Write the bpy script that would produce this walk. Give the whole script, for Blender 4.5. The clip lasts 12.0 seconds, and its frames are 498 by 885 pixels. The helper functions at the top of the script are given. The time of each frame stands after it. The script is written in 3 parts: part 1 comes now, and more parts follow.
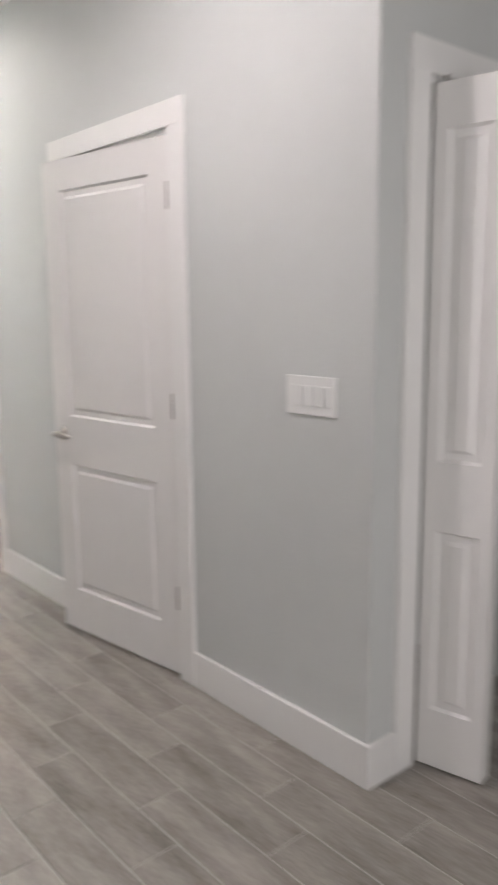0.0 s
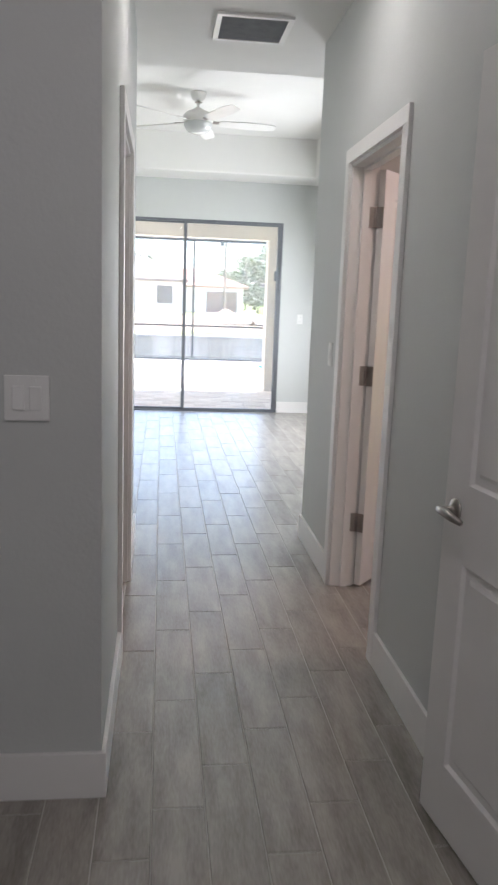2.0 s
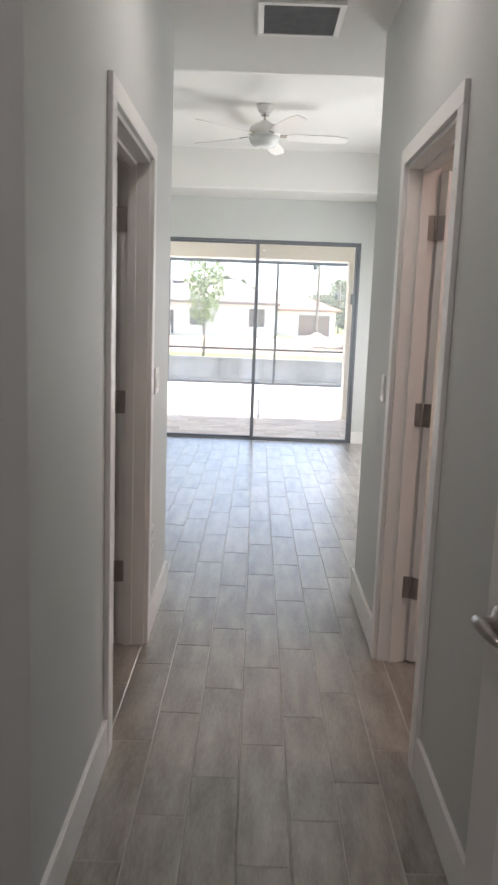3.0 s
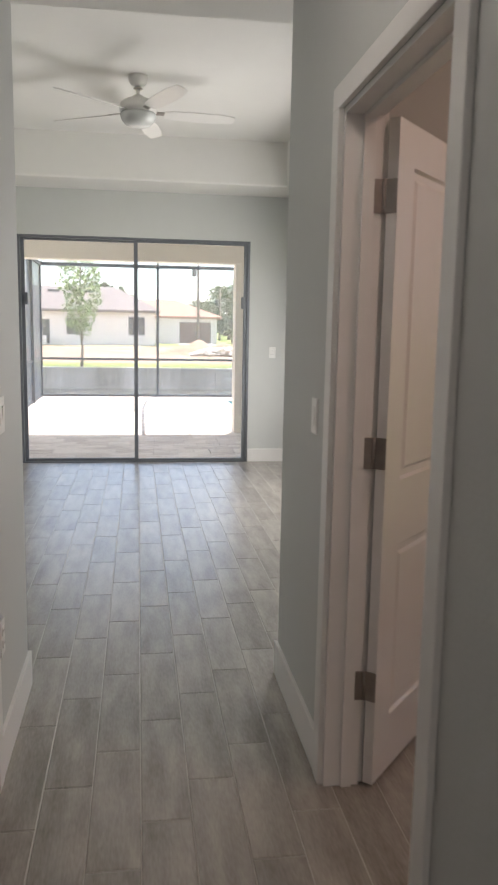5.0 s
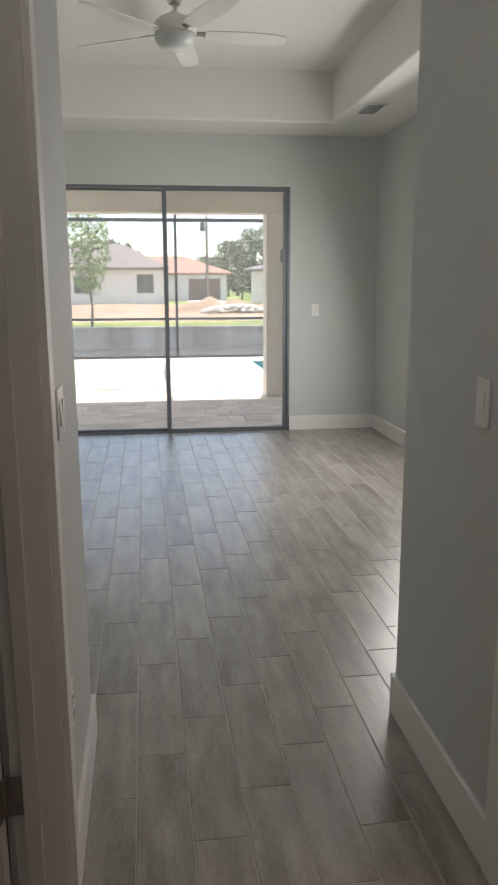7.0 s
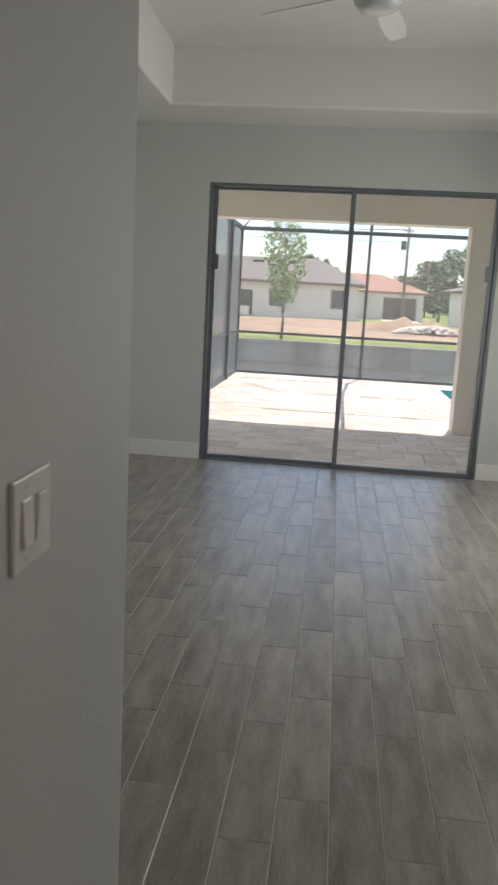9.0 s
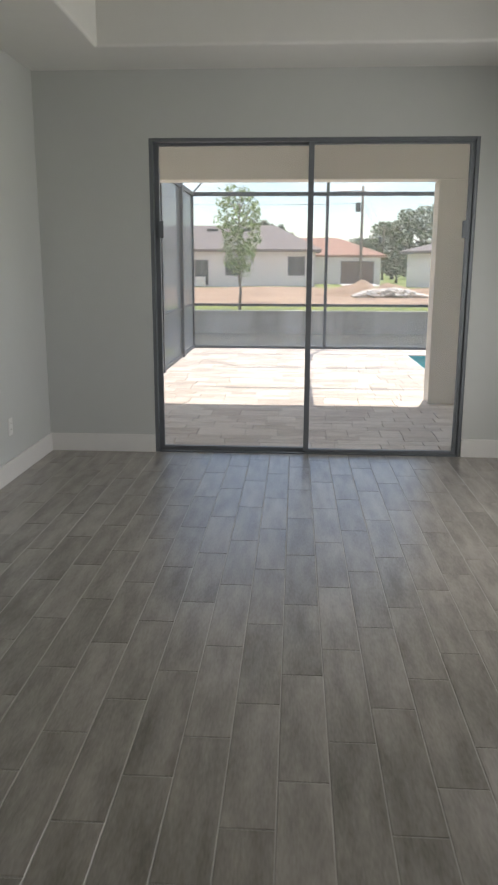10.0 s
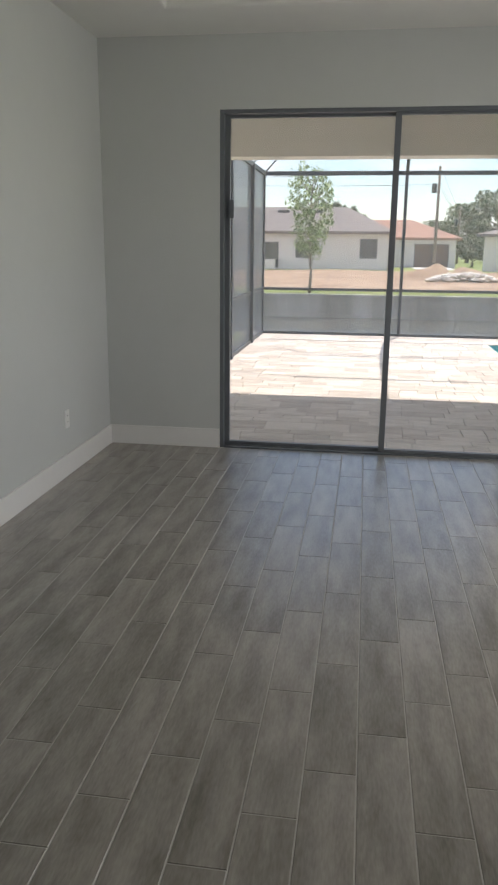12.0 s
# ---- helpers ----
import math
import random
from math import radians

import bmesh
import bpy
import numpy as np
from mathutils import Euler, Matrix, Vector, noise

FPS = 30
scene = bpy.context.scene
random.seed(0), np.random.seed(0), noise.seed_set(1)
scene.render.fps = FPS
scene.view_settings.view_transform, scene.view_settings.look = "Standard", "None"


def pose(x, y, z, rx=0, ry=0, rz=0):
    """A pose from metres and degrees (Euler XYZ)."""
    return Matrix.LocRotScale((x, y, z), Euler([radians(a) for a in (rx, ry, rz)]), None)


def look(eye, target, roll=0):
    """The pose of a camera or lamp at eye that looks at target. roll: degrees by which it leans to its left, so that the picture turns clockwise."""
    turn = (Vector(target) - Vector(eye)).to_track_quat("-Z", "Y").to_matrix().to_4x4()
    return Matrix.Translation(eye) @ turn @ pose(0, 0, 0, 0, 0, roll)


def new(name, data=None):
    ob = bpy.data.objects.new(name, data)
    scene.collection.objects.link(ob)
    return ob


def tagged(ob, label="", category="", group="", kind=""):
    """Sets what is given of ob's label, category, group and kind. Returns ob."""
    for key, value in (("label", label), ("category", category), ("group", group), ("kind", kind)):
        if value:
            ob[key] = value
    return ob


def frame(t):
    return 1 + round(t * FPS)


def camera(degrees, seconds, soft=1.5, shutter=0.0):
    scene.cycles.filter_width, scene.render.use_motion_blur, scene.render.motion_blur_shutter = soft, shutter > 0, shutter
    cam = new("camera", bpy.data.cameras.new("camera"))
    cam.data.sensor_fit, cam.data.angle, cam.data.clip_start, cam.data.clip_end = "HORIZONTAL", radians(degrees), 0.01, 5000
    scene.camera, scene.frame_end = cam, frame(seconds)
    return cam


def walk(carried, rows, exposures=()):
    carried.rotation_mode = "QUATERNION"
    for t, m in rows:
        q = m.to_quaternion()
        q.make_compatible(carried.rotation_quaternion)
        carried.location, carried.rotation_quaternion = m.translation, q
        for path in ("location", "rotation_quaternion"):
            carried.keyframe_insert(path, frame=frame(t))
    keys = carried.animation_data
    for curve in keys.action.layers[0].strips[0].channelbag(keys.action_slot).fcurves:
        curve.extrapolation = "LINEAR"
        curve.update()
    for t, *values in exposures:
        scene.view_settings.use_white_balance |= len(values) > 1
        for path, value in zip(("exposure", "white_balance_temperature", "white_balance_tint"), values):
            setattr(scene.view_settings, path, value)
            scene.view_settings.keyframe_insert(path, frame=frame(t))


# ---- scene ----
cam = camera(36.0, 12.0, soft=2.2, shutter=0.5)
PATH = [
    (0, (0.219, -11.372, 1.503), (1.499, -9.874, 1.158), -0.6),
    (0.3, (0.328, -11.208, 1.502), (1.365, -9.535, 1.145), -1.3),
    (0.6, (0.425, -11.004, 1.495), (1.212, -9.199, 1.146), -1.9),
    (1, (0.597, -10.732, 1.498), (1.159, -8.844, 1.150), -1.7),
    (1.5, (0.826, -10.414, 1.494), (1.234, -8.488, 1.142), 0.8),
    (2, (1.021, -10.132, 1.497), (1.251, -8.18, 1.128), 2.1),
    (2.5, (1.178, -9.834, 1.505), (1.297, -7.87, 1.146), 2.5),
    (3, (1.334, -9.6, 1.513), (1.323, -7.626, 1.194), 2.1),
    (3.2, (1.366, -9.53, 1.512), (1.387, -7.554, 1.205), 2.2),
    (4.8, (1.327, -8.76, 1.513), (1.632, -6.803, 1.231), 1.7),
    (5, (1.323, -8.617, 1.51), (1.609, -6.66, 1.217), 1.0),
    (5.5, (1.235, -8.338, 1.525), (1.579, -6.391, 1.22), -1.3),
    (6, (1.156, -8.089, 1.528), (1.514, -6.149, 1.2), -1.9),
    (6.5, (1.073, -7.939, 1.526), (1.382, -6.002, 1.135), -1.4),
    (6.7, (1.062, -7.918, 1.521), (1.356, -5.982, 1.115), -0.9),
    (8.3, (1.242, -7.36, 1.503), (1.208, -5.4, 1.109), 2.4),
    (8.5, (1.236, -7.217, 1.498), (1.15, -5.256, 1.113), 2.8),
    (9, (1.246, -6.888, 1.509), (1.039, -4.935, 1.134), 3.1),
    (9.5, (1.275, -6.502, 1.493), (1.004, -4.56, 1.097), 2.5),
    (10, (1.199, -6.175, 1.509), (1.084, -4.229, 1.062), 0.2),
    (10.5, (1.122, -5.978, 1.493), (1.004, -4.034, 1.036), -1.0),
    (11, (1.136, -5.849, 1.503), (0.917, -3.918, 1.028), -0.7),
    (11.5, (1.147, -5.752, 1.495), (0.863, -3.832, 1.014), 0.3),
    (12, (1.129, -5.732, 1.516), (0.847, -3.814, 1.025), 0.6),
]
EXPOSURES = [(0, 4.2, 6350, 13), (0.6, 3.7, 6150, 12), (1.5, 3.0, 6050, 12), (2.5, 2.62, 6350, 14), (3.2, 2.47, 6500, 14), (5.0, 2.03, 6800, 14),
             (6.5, 1.72, 6800, 12), (8.5, 1.27, 6800, 12), (10.0, 1.13, 6750, 12), (12.0, 1.06, 6750, 12)]
walk(cam, [(t, look(eye, target, roll)) for t, eye, target, roll in PATH], EXPOSURES)

# ---- light ----
SUN_AZ, SUN_EL = 15.0, 71.0      # degrees from +y towards +x, and above the horizon
world = bpy.data.worlds.new("sky")
scene.world = world
world.use_nodes = True
wn, wl = world.node_tree.nodes, world.node_tree.links
sky = wn.new("ShaderNodeTexSky")
sky.sky_type, sky.sun_disc = "NISHITA", False
sky.sun_elevation, sky.sun_rotation = radians(SUN_EL), radians(SUN_AZ)
sky.dust_density, sky.air_density, sky.ozone_density = 0.15, 1.0, 2.0
tc = wn.new("ShaderNodeTexCoord")
cmap = wn.new("ShaderNodeMapping")
cmap.inputs["Scale"].default_value = (1.2, 1.2, 5.0)
cn = wn.new("ShaderNodeTexNoise")
cn.inputs["Scale"].default_value, cn.inputs["Detail"].default_value = 2.2, 7
cr = wn.new("ShaderNodeValToRGB")
cr.color_ramp.elements[0].position, cr.color_ramp.elements[1].position = 0.44, 0.62
cmix = wn.new("ShaderNodeMix")
cmix.data_type = "RGBA"
cmix.inputs["B"].default_value = (7.2, 7.5, 8.0, 1)
wl.new(tc.outputs["Generated"], cmap.inputs["Vector"])
wl.new(cmap.outputs["Vector"], cn.inputs["Vector"])
wl.new(cn.outputs["Fac"], cr.inputs["Fac"])
wl.new(cr.outputs["Color"], cmix.inputs["Factor"])
wl.new(sky.outputs["Color"], cmix.inputs["A"])
wl.new(cmix.outputs["Result"], wn["Background"].inputs["Color"])
wn["Background"].inputs["Strength"].default_value = 0.12

sun = new("sun", bpy.data.lights.new("sun", "SUN"))
sun.data.energy, sun.data.angle, sun.data.color = 3.6, radians(0.5), (1.0, 0.96, 0.9)
_a, _e = radians(SUN_AZ), radians(SUN_EL)
sun.matrix_world = look(Vector((math.sin(_a) * math.cos(_e), math.cos(_a) * math.cos(_e), math.sin(_e))) * 30, (0, 0, 0))


def lamp(name, at, target, size, watts, colour, shape="DISK"):
    ob = new(name, bpy.data.lights.new(name, "AREA"))
    ob.data.shape, ob.data.size, ob.data.energy, ob.data.color = shape, size, watts, colour
    ob.matrix_world = look(at, target)
    return ob


# ceiling downlights of the hall and foyer, the side rooms' lamps, then two added fill lamps
lamp("downlight_lamp", (1.384, -6.845, 2.935), (1.384, -6.846, 0), 0.13, 0.6, (1, 0.93, 0.88))
lamp("downlight_lamp", (1.00, -9.4, 2.935), (1.00, -9.401, 0), 0.13, 0.8, (1, 0.88, 0.9))
lamp("bath_lamp", (3.2, -7.0, 2.85), (3.2, -7.001, 0), 0.3, 2.5, (1, 0.67, 0.56))
lamp("side_room_lamp", (-0.9, -6.8, 2.85), (-0.9, -6.801, 0), 0.3, 0.6, (1, 0.66, 0.5))
# unseen fill lamp added behind the camera; that wall has no window
lamp("foyer_fill_light", (0.7, -12.93, 1.6), (0.7, -10.0, 1.5), 1.5, 2.2, (1, 0.96, 0.94), "SQUARE")
# unseen fill lamp added on the right to brighten the room
_w = lamp("room_fill_light", (3.53, -2.05, 1.55), (1.0, -2.4, 0.7), 1.6, 20, (1.0, 1.0, 1.0), "RECTANGLE")
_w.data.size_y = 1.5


# ---- materials ----
def mat(name, colour, rough=0.5, metal=0.0, vary=0.08, scale=6.0, stretch=(1, 1, 1), bump=0.0, bump_scale=200.0, second=None,
        random_amount=0.0, coat=0.0, specular=0.5):
    """A surface with colour that wanders at two scales, a fine relief, and if wanted a difference from piece to piece."""
    m = bpy.data.materials.new(name)
    m.use_nodes = True
    n, l = m.node_tree.nodes, m.node_tree.links
    b = n["Principled BSDF"]
    co = n.new("ShaderNodeTexCoord")
    mp = n.new("ShaderNodeMapping")
    mp.inputs["Scale"].default_value = stretch
    geo = n.new("ShaderNodeNewGeometry")
    l.new(geo.outputs["Position"], mp.inputs["Vector"])
    big = n.new("ShaderNodeTexNoise")
    big.inputs["Scale"].default_value, big.inputs["Detail"].default_value = scale, 4
    small = n.new("ShaderNodeTexNoise")
    small.inputs["Scale"].default_value, small.inputs["Detail"].default_value = scale * 9, 3
    l.new(mp.outputs["Vector"], big.inputs["Vector"])
    l.new(mp.outputs["Vector"], small.inputs["Vector"])
    add = n.new("ShaderNodeMath")
    add.operation = "MULTIPLY_ADD"
    add.inputs[1].default_value = 0.45
    l.new(small.outputs["Fac"], add.inputs[0])
    l.new(big.outputs["Fac"], add.inputs[2])
    last = add.outputs[0]
    if random_amount:
        info = n.new("ShaderNodeObjectInfo")
        isl = n.new("ShaderNodeMath")
        isl.operation = "ADD"
        l.new(info.outputs["Random"], isl.inputs[0])
        l.new(geo.outputs["Random Per Island"], isl.inputs[1])
        fr = n.new("ShaderNodeMath")
        fr.operation = "FRACT"
        l.new(isl.outputs[0], fr.inputs[0])
        ra = n.new("ShaderNodeMath")
        ra.operation = "MULTIPLY_ADD"
        ra.inputs[1].default_value = random_amount
        l.new(fr.outputs[0], ra.inputs[0])
        l.new(last, ra.inputs[2])
        sh = n.new("ShaderNodeMath")
        sh.operation = "SUBTRACT"
        sh.inputs[1].default_value = random_amount * 0.5
        l.new(ra.outputs[0], sh.inputs[0])
        last = sh.outputs[0]
        # each piece takes its own stretch of the pattern
        off = n.new("ShaderNodeVectorMath")
        off.operation = "MULTIPLY_ADD"
        comb = n.new("ShaderNodeCombineXYZ")
        for k in range(3):
            l.new(fr.outputs[0], comb.inputs[k])
        off.inputs[1].default_value = (37, 53, 11)
        l.new(comb.outputs[0], off.inputs[0])
        l.new(geo.outputs["Position"], off.inputs[2])
        l.new(off.outputs[0], mp.inputs["Vector"])
    ramp = n.new("ShaderNodeValToRGB")
    c2 = second or tuple(min(1, c * (1 + vary)) for c in colour)
    c1 = colour if second else tuple(c * (1 - vary) for c in colour)
    ramp.color_ramp.elements[0].position, ramp.color_ramp.elements[1].position = 0.45, 1.0
    ramp.color_ramp.elements[0].color, ramp.color_ramp.elements[1].color = (*c1, 1), (*c2, 1)
    l.new(last, ramp.inputs["Fac"])
    l.new(ramp.outputs["Color"], b.inputs["Base Color"])
    rr = n.new("ShaderNodeMath")
    rr.operation = "MULTIPLY_ADD"
    rr.inputs[1].default_value, rr.inputs[2].default_value = 0.05, rough - 0.025
    l.new(big.outputs["Fac"], rr.inputs[0])
    l.new(rr.outputs[0], b.inputs["Roughness"])
    b.inputs["Metallic"].default_value = metal
    b.inputs["Coat Weight"].default_value, b.inputs["Coat Roughness"].default_value = coat, 0.27
    b.inputs["Specular IOR Level"].default_value = specular
    if bump:
        bn = n.new("ShaderNodeTexNoise")
        bn.inputs["Scale"].default_value, bn.inputs["Detail"].default_value = bump_scale, 3
        l.new(mp.outputs["Vector"], bn.inputs["Vector"])
        bp = n.new("ShaderNodeBump")
        bp.inputs["Strength"].default_value, bp.inputs["Distance"].default_value = bump, 0.004
        l.new(bn.outputs["Fac"], bp.inputs["Height"])
        l.new(bp.outputs["Normal"], b.inputs["Normal"])
    return m


def clear(name, colour, keep, rough=0.03):
    """A sheet that lets a share of the light straight through: window glass, insect mesh."""
    m = bpy.data.materials.new(name)
    m.use_nodes = True
    n, l = m.node_tree.nodes, m.node_tree.links
    b = n["Principled BSDF"]
    b.inputs["Base Color"].default_value, b.inputs["Roughness"].default_value = (*colour, 1), rough
    tr = n.new("ShaderNodeBsdfTransparent")
    mx = n.new("ShaderNodeMixShader")
    mx.inputs[0].default_value = keep
    l.new(tr.outputs[0], mx.inputs[1])
    l.new(b.outputs[0], mx.inputs[2])
    l.new(mx.outputs[0], n["Material Output"].inputs["Surface"])
    return m


def hazy(name, colour, haze):
    """Window glass with lens haze put into it: most light goes straight through, the haze scatters its share, the
    surface mirrors a little.
    """
    m = bpy.data.materials.new(name)
    m.use_nodes = True
    n, l = m.node_tree.nodes, m.node_tree.links
    n.remove(n["Principled BSDF"])
    tr, sc, gl = n.new("ShaderNodeBsdfTransparent"), n.new("ShaderNodeBsdfTranslucent"), n.new("ShaderNodeBsdfGlossy")
    sc.inputs["Color"].default_value = (*colour, 1)
    gl.inputs["Roughness"].default_value = 0.02
    veil, shine = n.new("ShaderNodeMixShader"), n.new("ShaderNodeMixShader")
    veil.inputs[0].default_value = haze
    l.new(tr.outputs[0], veil.inputs[1])
    l.new(sc.outputs[0], veil.inputs[2])
    shine.inputs[0].default_value = 0.03
    l.new(veil.outputs[0], shine.inputs[1])
    l.new(gl.outputs[0], shine.inputs[2])
    l.new(shine.outputs[0], n["Material Output"].inputs["Surface"])
    return m


def glow(name, colour, strength):
    m = bpy.data.materials.new(name)
    m.use_nodes = True
    b = m.node_tree.nodes["Principled BSDF"]
    b.inputs["Base Color"].default_value = (0.9, 0.9, 0.9, 1)
    b.inputs["Emission Color"].default_value, b.inputs["Emission Strength"].default_value = (*colour, 1), strength
    return m


WALL = mat("grey_wall_paint", (0.60, 0.615, 0.60), 0.6, vary=0.02, scale=1.3, bump=0.25, bump_scale=70)
CEIL = mat("white_ceiling_paint", (0.78, 0.775, 0.745), 0.8, vary=0.02, scale=1.1, bump=0.25, bump_scale=60)
TRIM = mat("white_trim_paint", (0.82, 0.81, 0.79), 0.35, vary=0.02, scale=2, bump=0.04, bump_scale=90)
DOORP = mat("white_door_paint", (0.80, 0.785, 0.765), 0.38, vary=0.02, scale=2, bump=0.05, bump_scale=120)
PLASTIC = mat("white_plastic", (0.82, 0.82, 0.8), 0.3, vary=0.015, scale=9)
SLOT = mat("dark_slot", (0.03, 0.03, 0.03), 0.7)
NICKEL = mat("brushed_nickel", (0.42, 0.39, 0.36), 0.32, metal=1.0, vary=0.08, scale=40)
STEEL = mat("satin_hinge_steel", (0.36, 0.33, 0.31), 0.42, metal=1.0, vary=0.1, scale=30)
GROUT = mat("pale_grout", (0.48, 0.46, 0.43), 0.9, vary=0.1, scale=8, bump=0.2)
TILE = mat("wood_look_porcelain", (0.145, 0.129, 0.106), 0.33, vary=0.2, scale=3.0, stretch=(5, 1.0, 1), bump=0.06, bump_scale=30,
           second=(0.385, 0.355, 0.318), random_amount=0.16, specular=0.9, coat=0.5)
# dark bronze lightened to blue-grey: lens haze is put into the colour
FRAME = mat("hazed_bronze_aluminium", (0.17, 0.185, 0.205), 0.45, metal=0.3, vary=0.1, scale=8)
CAGE = mat("bronze_cage_aluminium", (0.06, 0.07, 0.085), 0.5, metal=0.2, vary=0.1, scale=5)
# the scattering share imitates the lens's veiling glare at the bright opening
GLASS = hazy("hazed_window_glass", (0.92, 0.95, 0.97), 0.17)
MESH = clear("insect_mesh", (0.34, 0.325, 0.31), 0.30, 0.8)
MESHS = clear("side_insect_mesh", (0.12, 0.135, 0.16), 0.85, 0.8)
STUCCO = mat("cream_stucco", (0.80, 0.76, 0.69), 0.9, vary=0.04, scale=2, bump=0.5, bump_scale=120)
PAVER = mat("travertine_paver", (0.52, 0.445, 0.385), 0.75, vary=0.2, scale=5, stretch=(1, 2.5, 1), bump=0.2, bump_scale=60,
            second=(0.76, 0.69, 0.62), random_amount=0.5)
SAND = mat("paver_joint_sand", (0.46, 0.42, 0.37), 0.95, vary=0.15, scale=20)
POOLT = mat("pool_finish", (0.12, 0.50, 0.56), 0.3, vary=0.1, scale=3)
FANW = mat("fan_white_enamel", (0.75, 0.74, 0.71), 0.3, vary=0.02, scale=6)
FROST = mat("frosted_fan_bowl", (0.62, 0.64, 0.63), 0.25, vary=0.03, scale=6)
LED = glow("led_disc", (1, 0.93, 0.86), 9)
FILTER = mat("grey_air_filter", (0.33, 0.34, 0.36), 0.85, vary=0.15, scale=14)
GRASS = mat("lawn_grass", (0.10, 0.17, 0.035), 0.95, vary=0.2, scale=0.8, second=(0.30, 0.34, 0.09), bump=0.6, bump_scale=12)
DIRT = mat("bare_fill_dirt", (0.21, 0.12, 0.075), 0.95, vary=0.2, scale=0.5, second=(0.46, 0.34, 0.24), bump=0.8, bump_scale=5)
WATER = mat("canal_water", (0.07, 0.075, 0.065), 0.18, vary=0.1, scale=0.3, bump=0.5, bump_scale=2)
POOLW = clear("pool_water", (0.05, 0.45, 0.52), 0.35, 0.05)
SEAWALL = mat("weathered_seawall_concrete", (0.17, 0.165, 0.155), 0.9, vary=0.2, scale=0.35, stretch=(3.0, 1, 0.4),
              second=(0.52, 0.51, 0.49), bump=0.3, bump_scale=10)
HOUSEW = mat("white_house_stucco", (0.72, 0.70, 0.69), 0.9, vary=0.03, scale=0.8)
ROOFG = mat("grey_shingle", (0.17, 0.15, 0.15), 0.9, vary=0.15, scale=2, stretch=(0.5, 0.5, 4), second=(0.25, 0.22, 0.215))
ROOFR = mat("terracotta_roof", (0.36, 0.205, 0.155), 0.85, vary=0.15, scale=2)
PANE = mat("far_window_glass", (0.06, 0.07, 0.08), 0.12, vary=0.1, scale=1)
BARK = mat("grey_brown_bark", (0.22, 0.18, 0.14), 0.9, vary=0.2, scale=9, bump=0.4, bump_scale=40)
LEAF = mat("leaf_green", (0.13, 0.23, 0.065), 0.55, vary=0.3, scale=2, second=(0.36, 0.48, 0.15), random_amount=0.5)
# far foliage paled to grey-green, with the haze mixed into its colour
LEAFD = mat("hazed_leaf_green", (0.13, 0.16, 0.11), 0.6, vary=0.3, scale=0.6, second=(0.24, 0.28, 0.18), random_amount=0.5)
RUBBLE = mat("pale_rubble", (0.58, 0.54, 0.49), 0.9, vary=0.2, scale=2, second=(0.80, 0.77, 0.72), random_amount=0.4)
WOODP = mat("weathered_pole_wood", (0.20, 0.17, 0.145), 0.9, vary=0.2, scale=3)


# ---- builders ----
def box(bm, x0, x1, y0, y1, z0, z1, bevel=0.0):
    """Adds a box to bm, its edges rounded by bevel."""
    made = bmesh.ops.create_cube(bm, size=1.0)["verts"]
    for v in made:
        v.co = ((x0 + x1) / 2 + v.co.x * (x1 - x0), (y0 + y1) / 2 + v.co.y * (y1 - y0), (z0 + z1) / 2 + v.co.z * (z1 - z0))
    if bevel:
        edges = list({e for v in made for e in v.link_edges})
        bmesh.ops.bevel(bm, geom=edges, offset=bevel, segments=2, affect="EDGES", profile=0.6)
    return bm


def boxes(*rows, bevel=0.0):
    bm = bmesh.new()
    for r in rows:
        box(bm, *r, bevel=bevel)
    return bm


def cells(xs, ys, zs, solid):
    """A body made of the solid cells of a grid, with faces only on its outside."""
    bm = bmesh.new()
    seen = {}

    def vert(i, j, k):
        if (i, j, k) not in seen:
            seen[i, j, k] = bm.verts.new((xs[i], ys[j], zs[k]))
        return seen[i, j, k]
    nx, ny, nz = len(xs) - 1, len(ys) - 1, len(zs) - 1
    full = {(i, j, k) for i in range(nx) for j in range(ny) for k in range(nz)
            if solid((xs[i] + xs[i + 1]) / 2, (ys[j] + ys[j + 1]) / 2, (zs[k] + zs[k + 1]) / 2)}
    for i, j, k in full:
        for d, quad in (((-1, 0, 0), ((0, 0, 0), (0, 0, 1), (0, 1, 1), (0, 1, 0))), ((1, 0, 0), ((1, 0, 0), (1, 1, 0), (1, 1, 1), (1, 0, 1))),
                        ((0, -1, 0), ((0, 0, 0), (1, 0, 0), (1, 0, 1), (0, 0, 1))), ((0, 1, 0), ((0, 1, 0), (0, 1, 1), (1, 1, 1), (1, 1, 0))),
                        ((0, 0, -1), ((0, 0, 0), (0, 1, 0), (1, 1, 0), (1, 0, 0))), ((0, 0, 1), ((0, 0, 1), (1, 0, 1), (1, 1, 1), (0, 1, 1)))):
            if (i + d[0], j + d[1], k + d[2]) not in full:
                bm.faces.new([vert(i + a, j + b, k + c) for a, b, c in quad])
    return bm


def turned(bm, profile, centre=(0, 0, 0), steps=24):
    """Adds a body of revolution round z: profile rows of radius and height."""
    rings = []
    for r, z in profile:
        rings.append([bm.verts.new((centre[0] + max(r, 1e-4) * math.cos(2 * math.pi * i / steps),
                                    centre[1] + max(r, 1e-4) * math.sin(2 * math.pi * i / steps), centre[2] + z)) for i in range(steps)])
    for a, b in zip(rings, rings[1:]):
        for i in range(steps):
            bm.faces.new((a[i], a[(i + 1) % steps], b[(i + 1) % steps], b[i]))
    bm.faces.new(rings[0][::-1])
    bm.faces.new(rings[-1])
    return bm


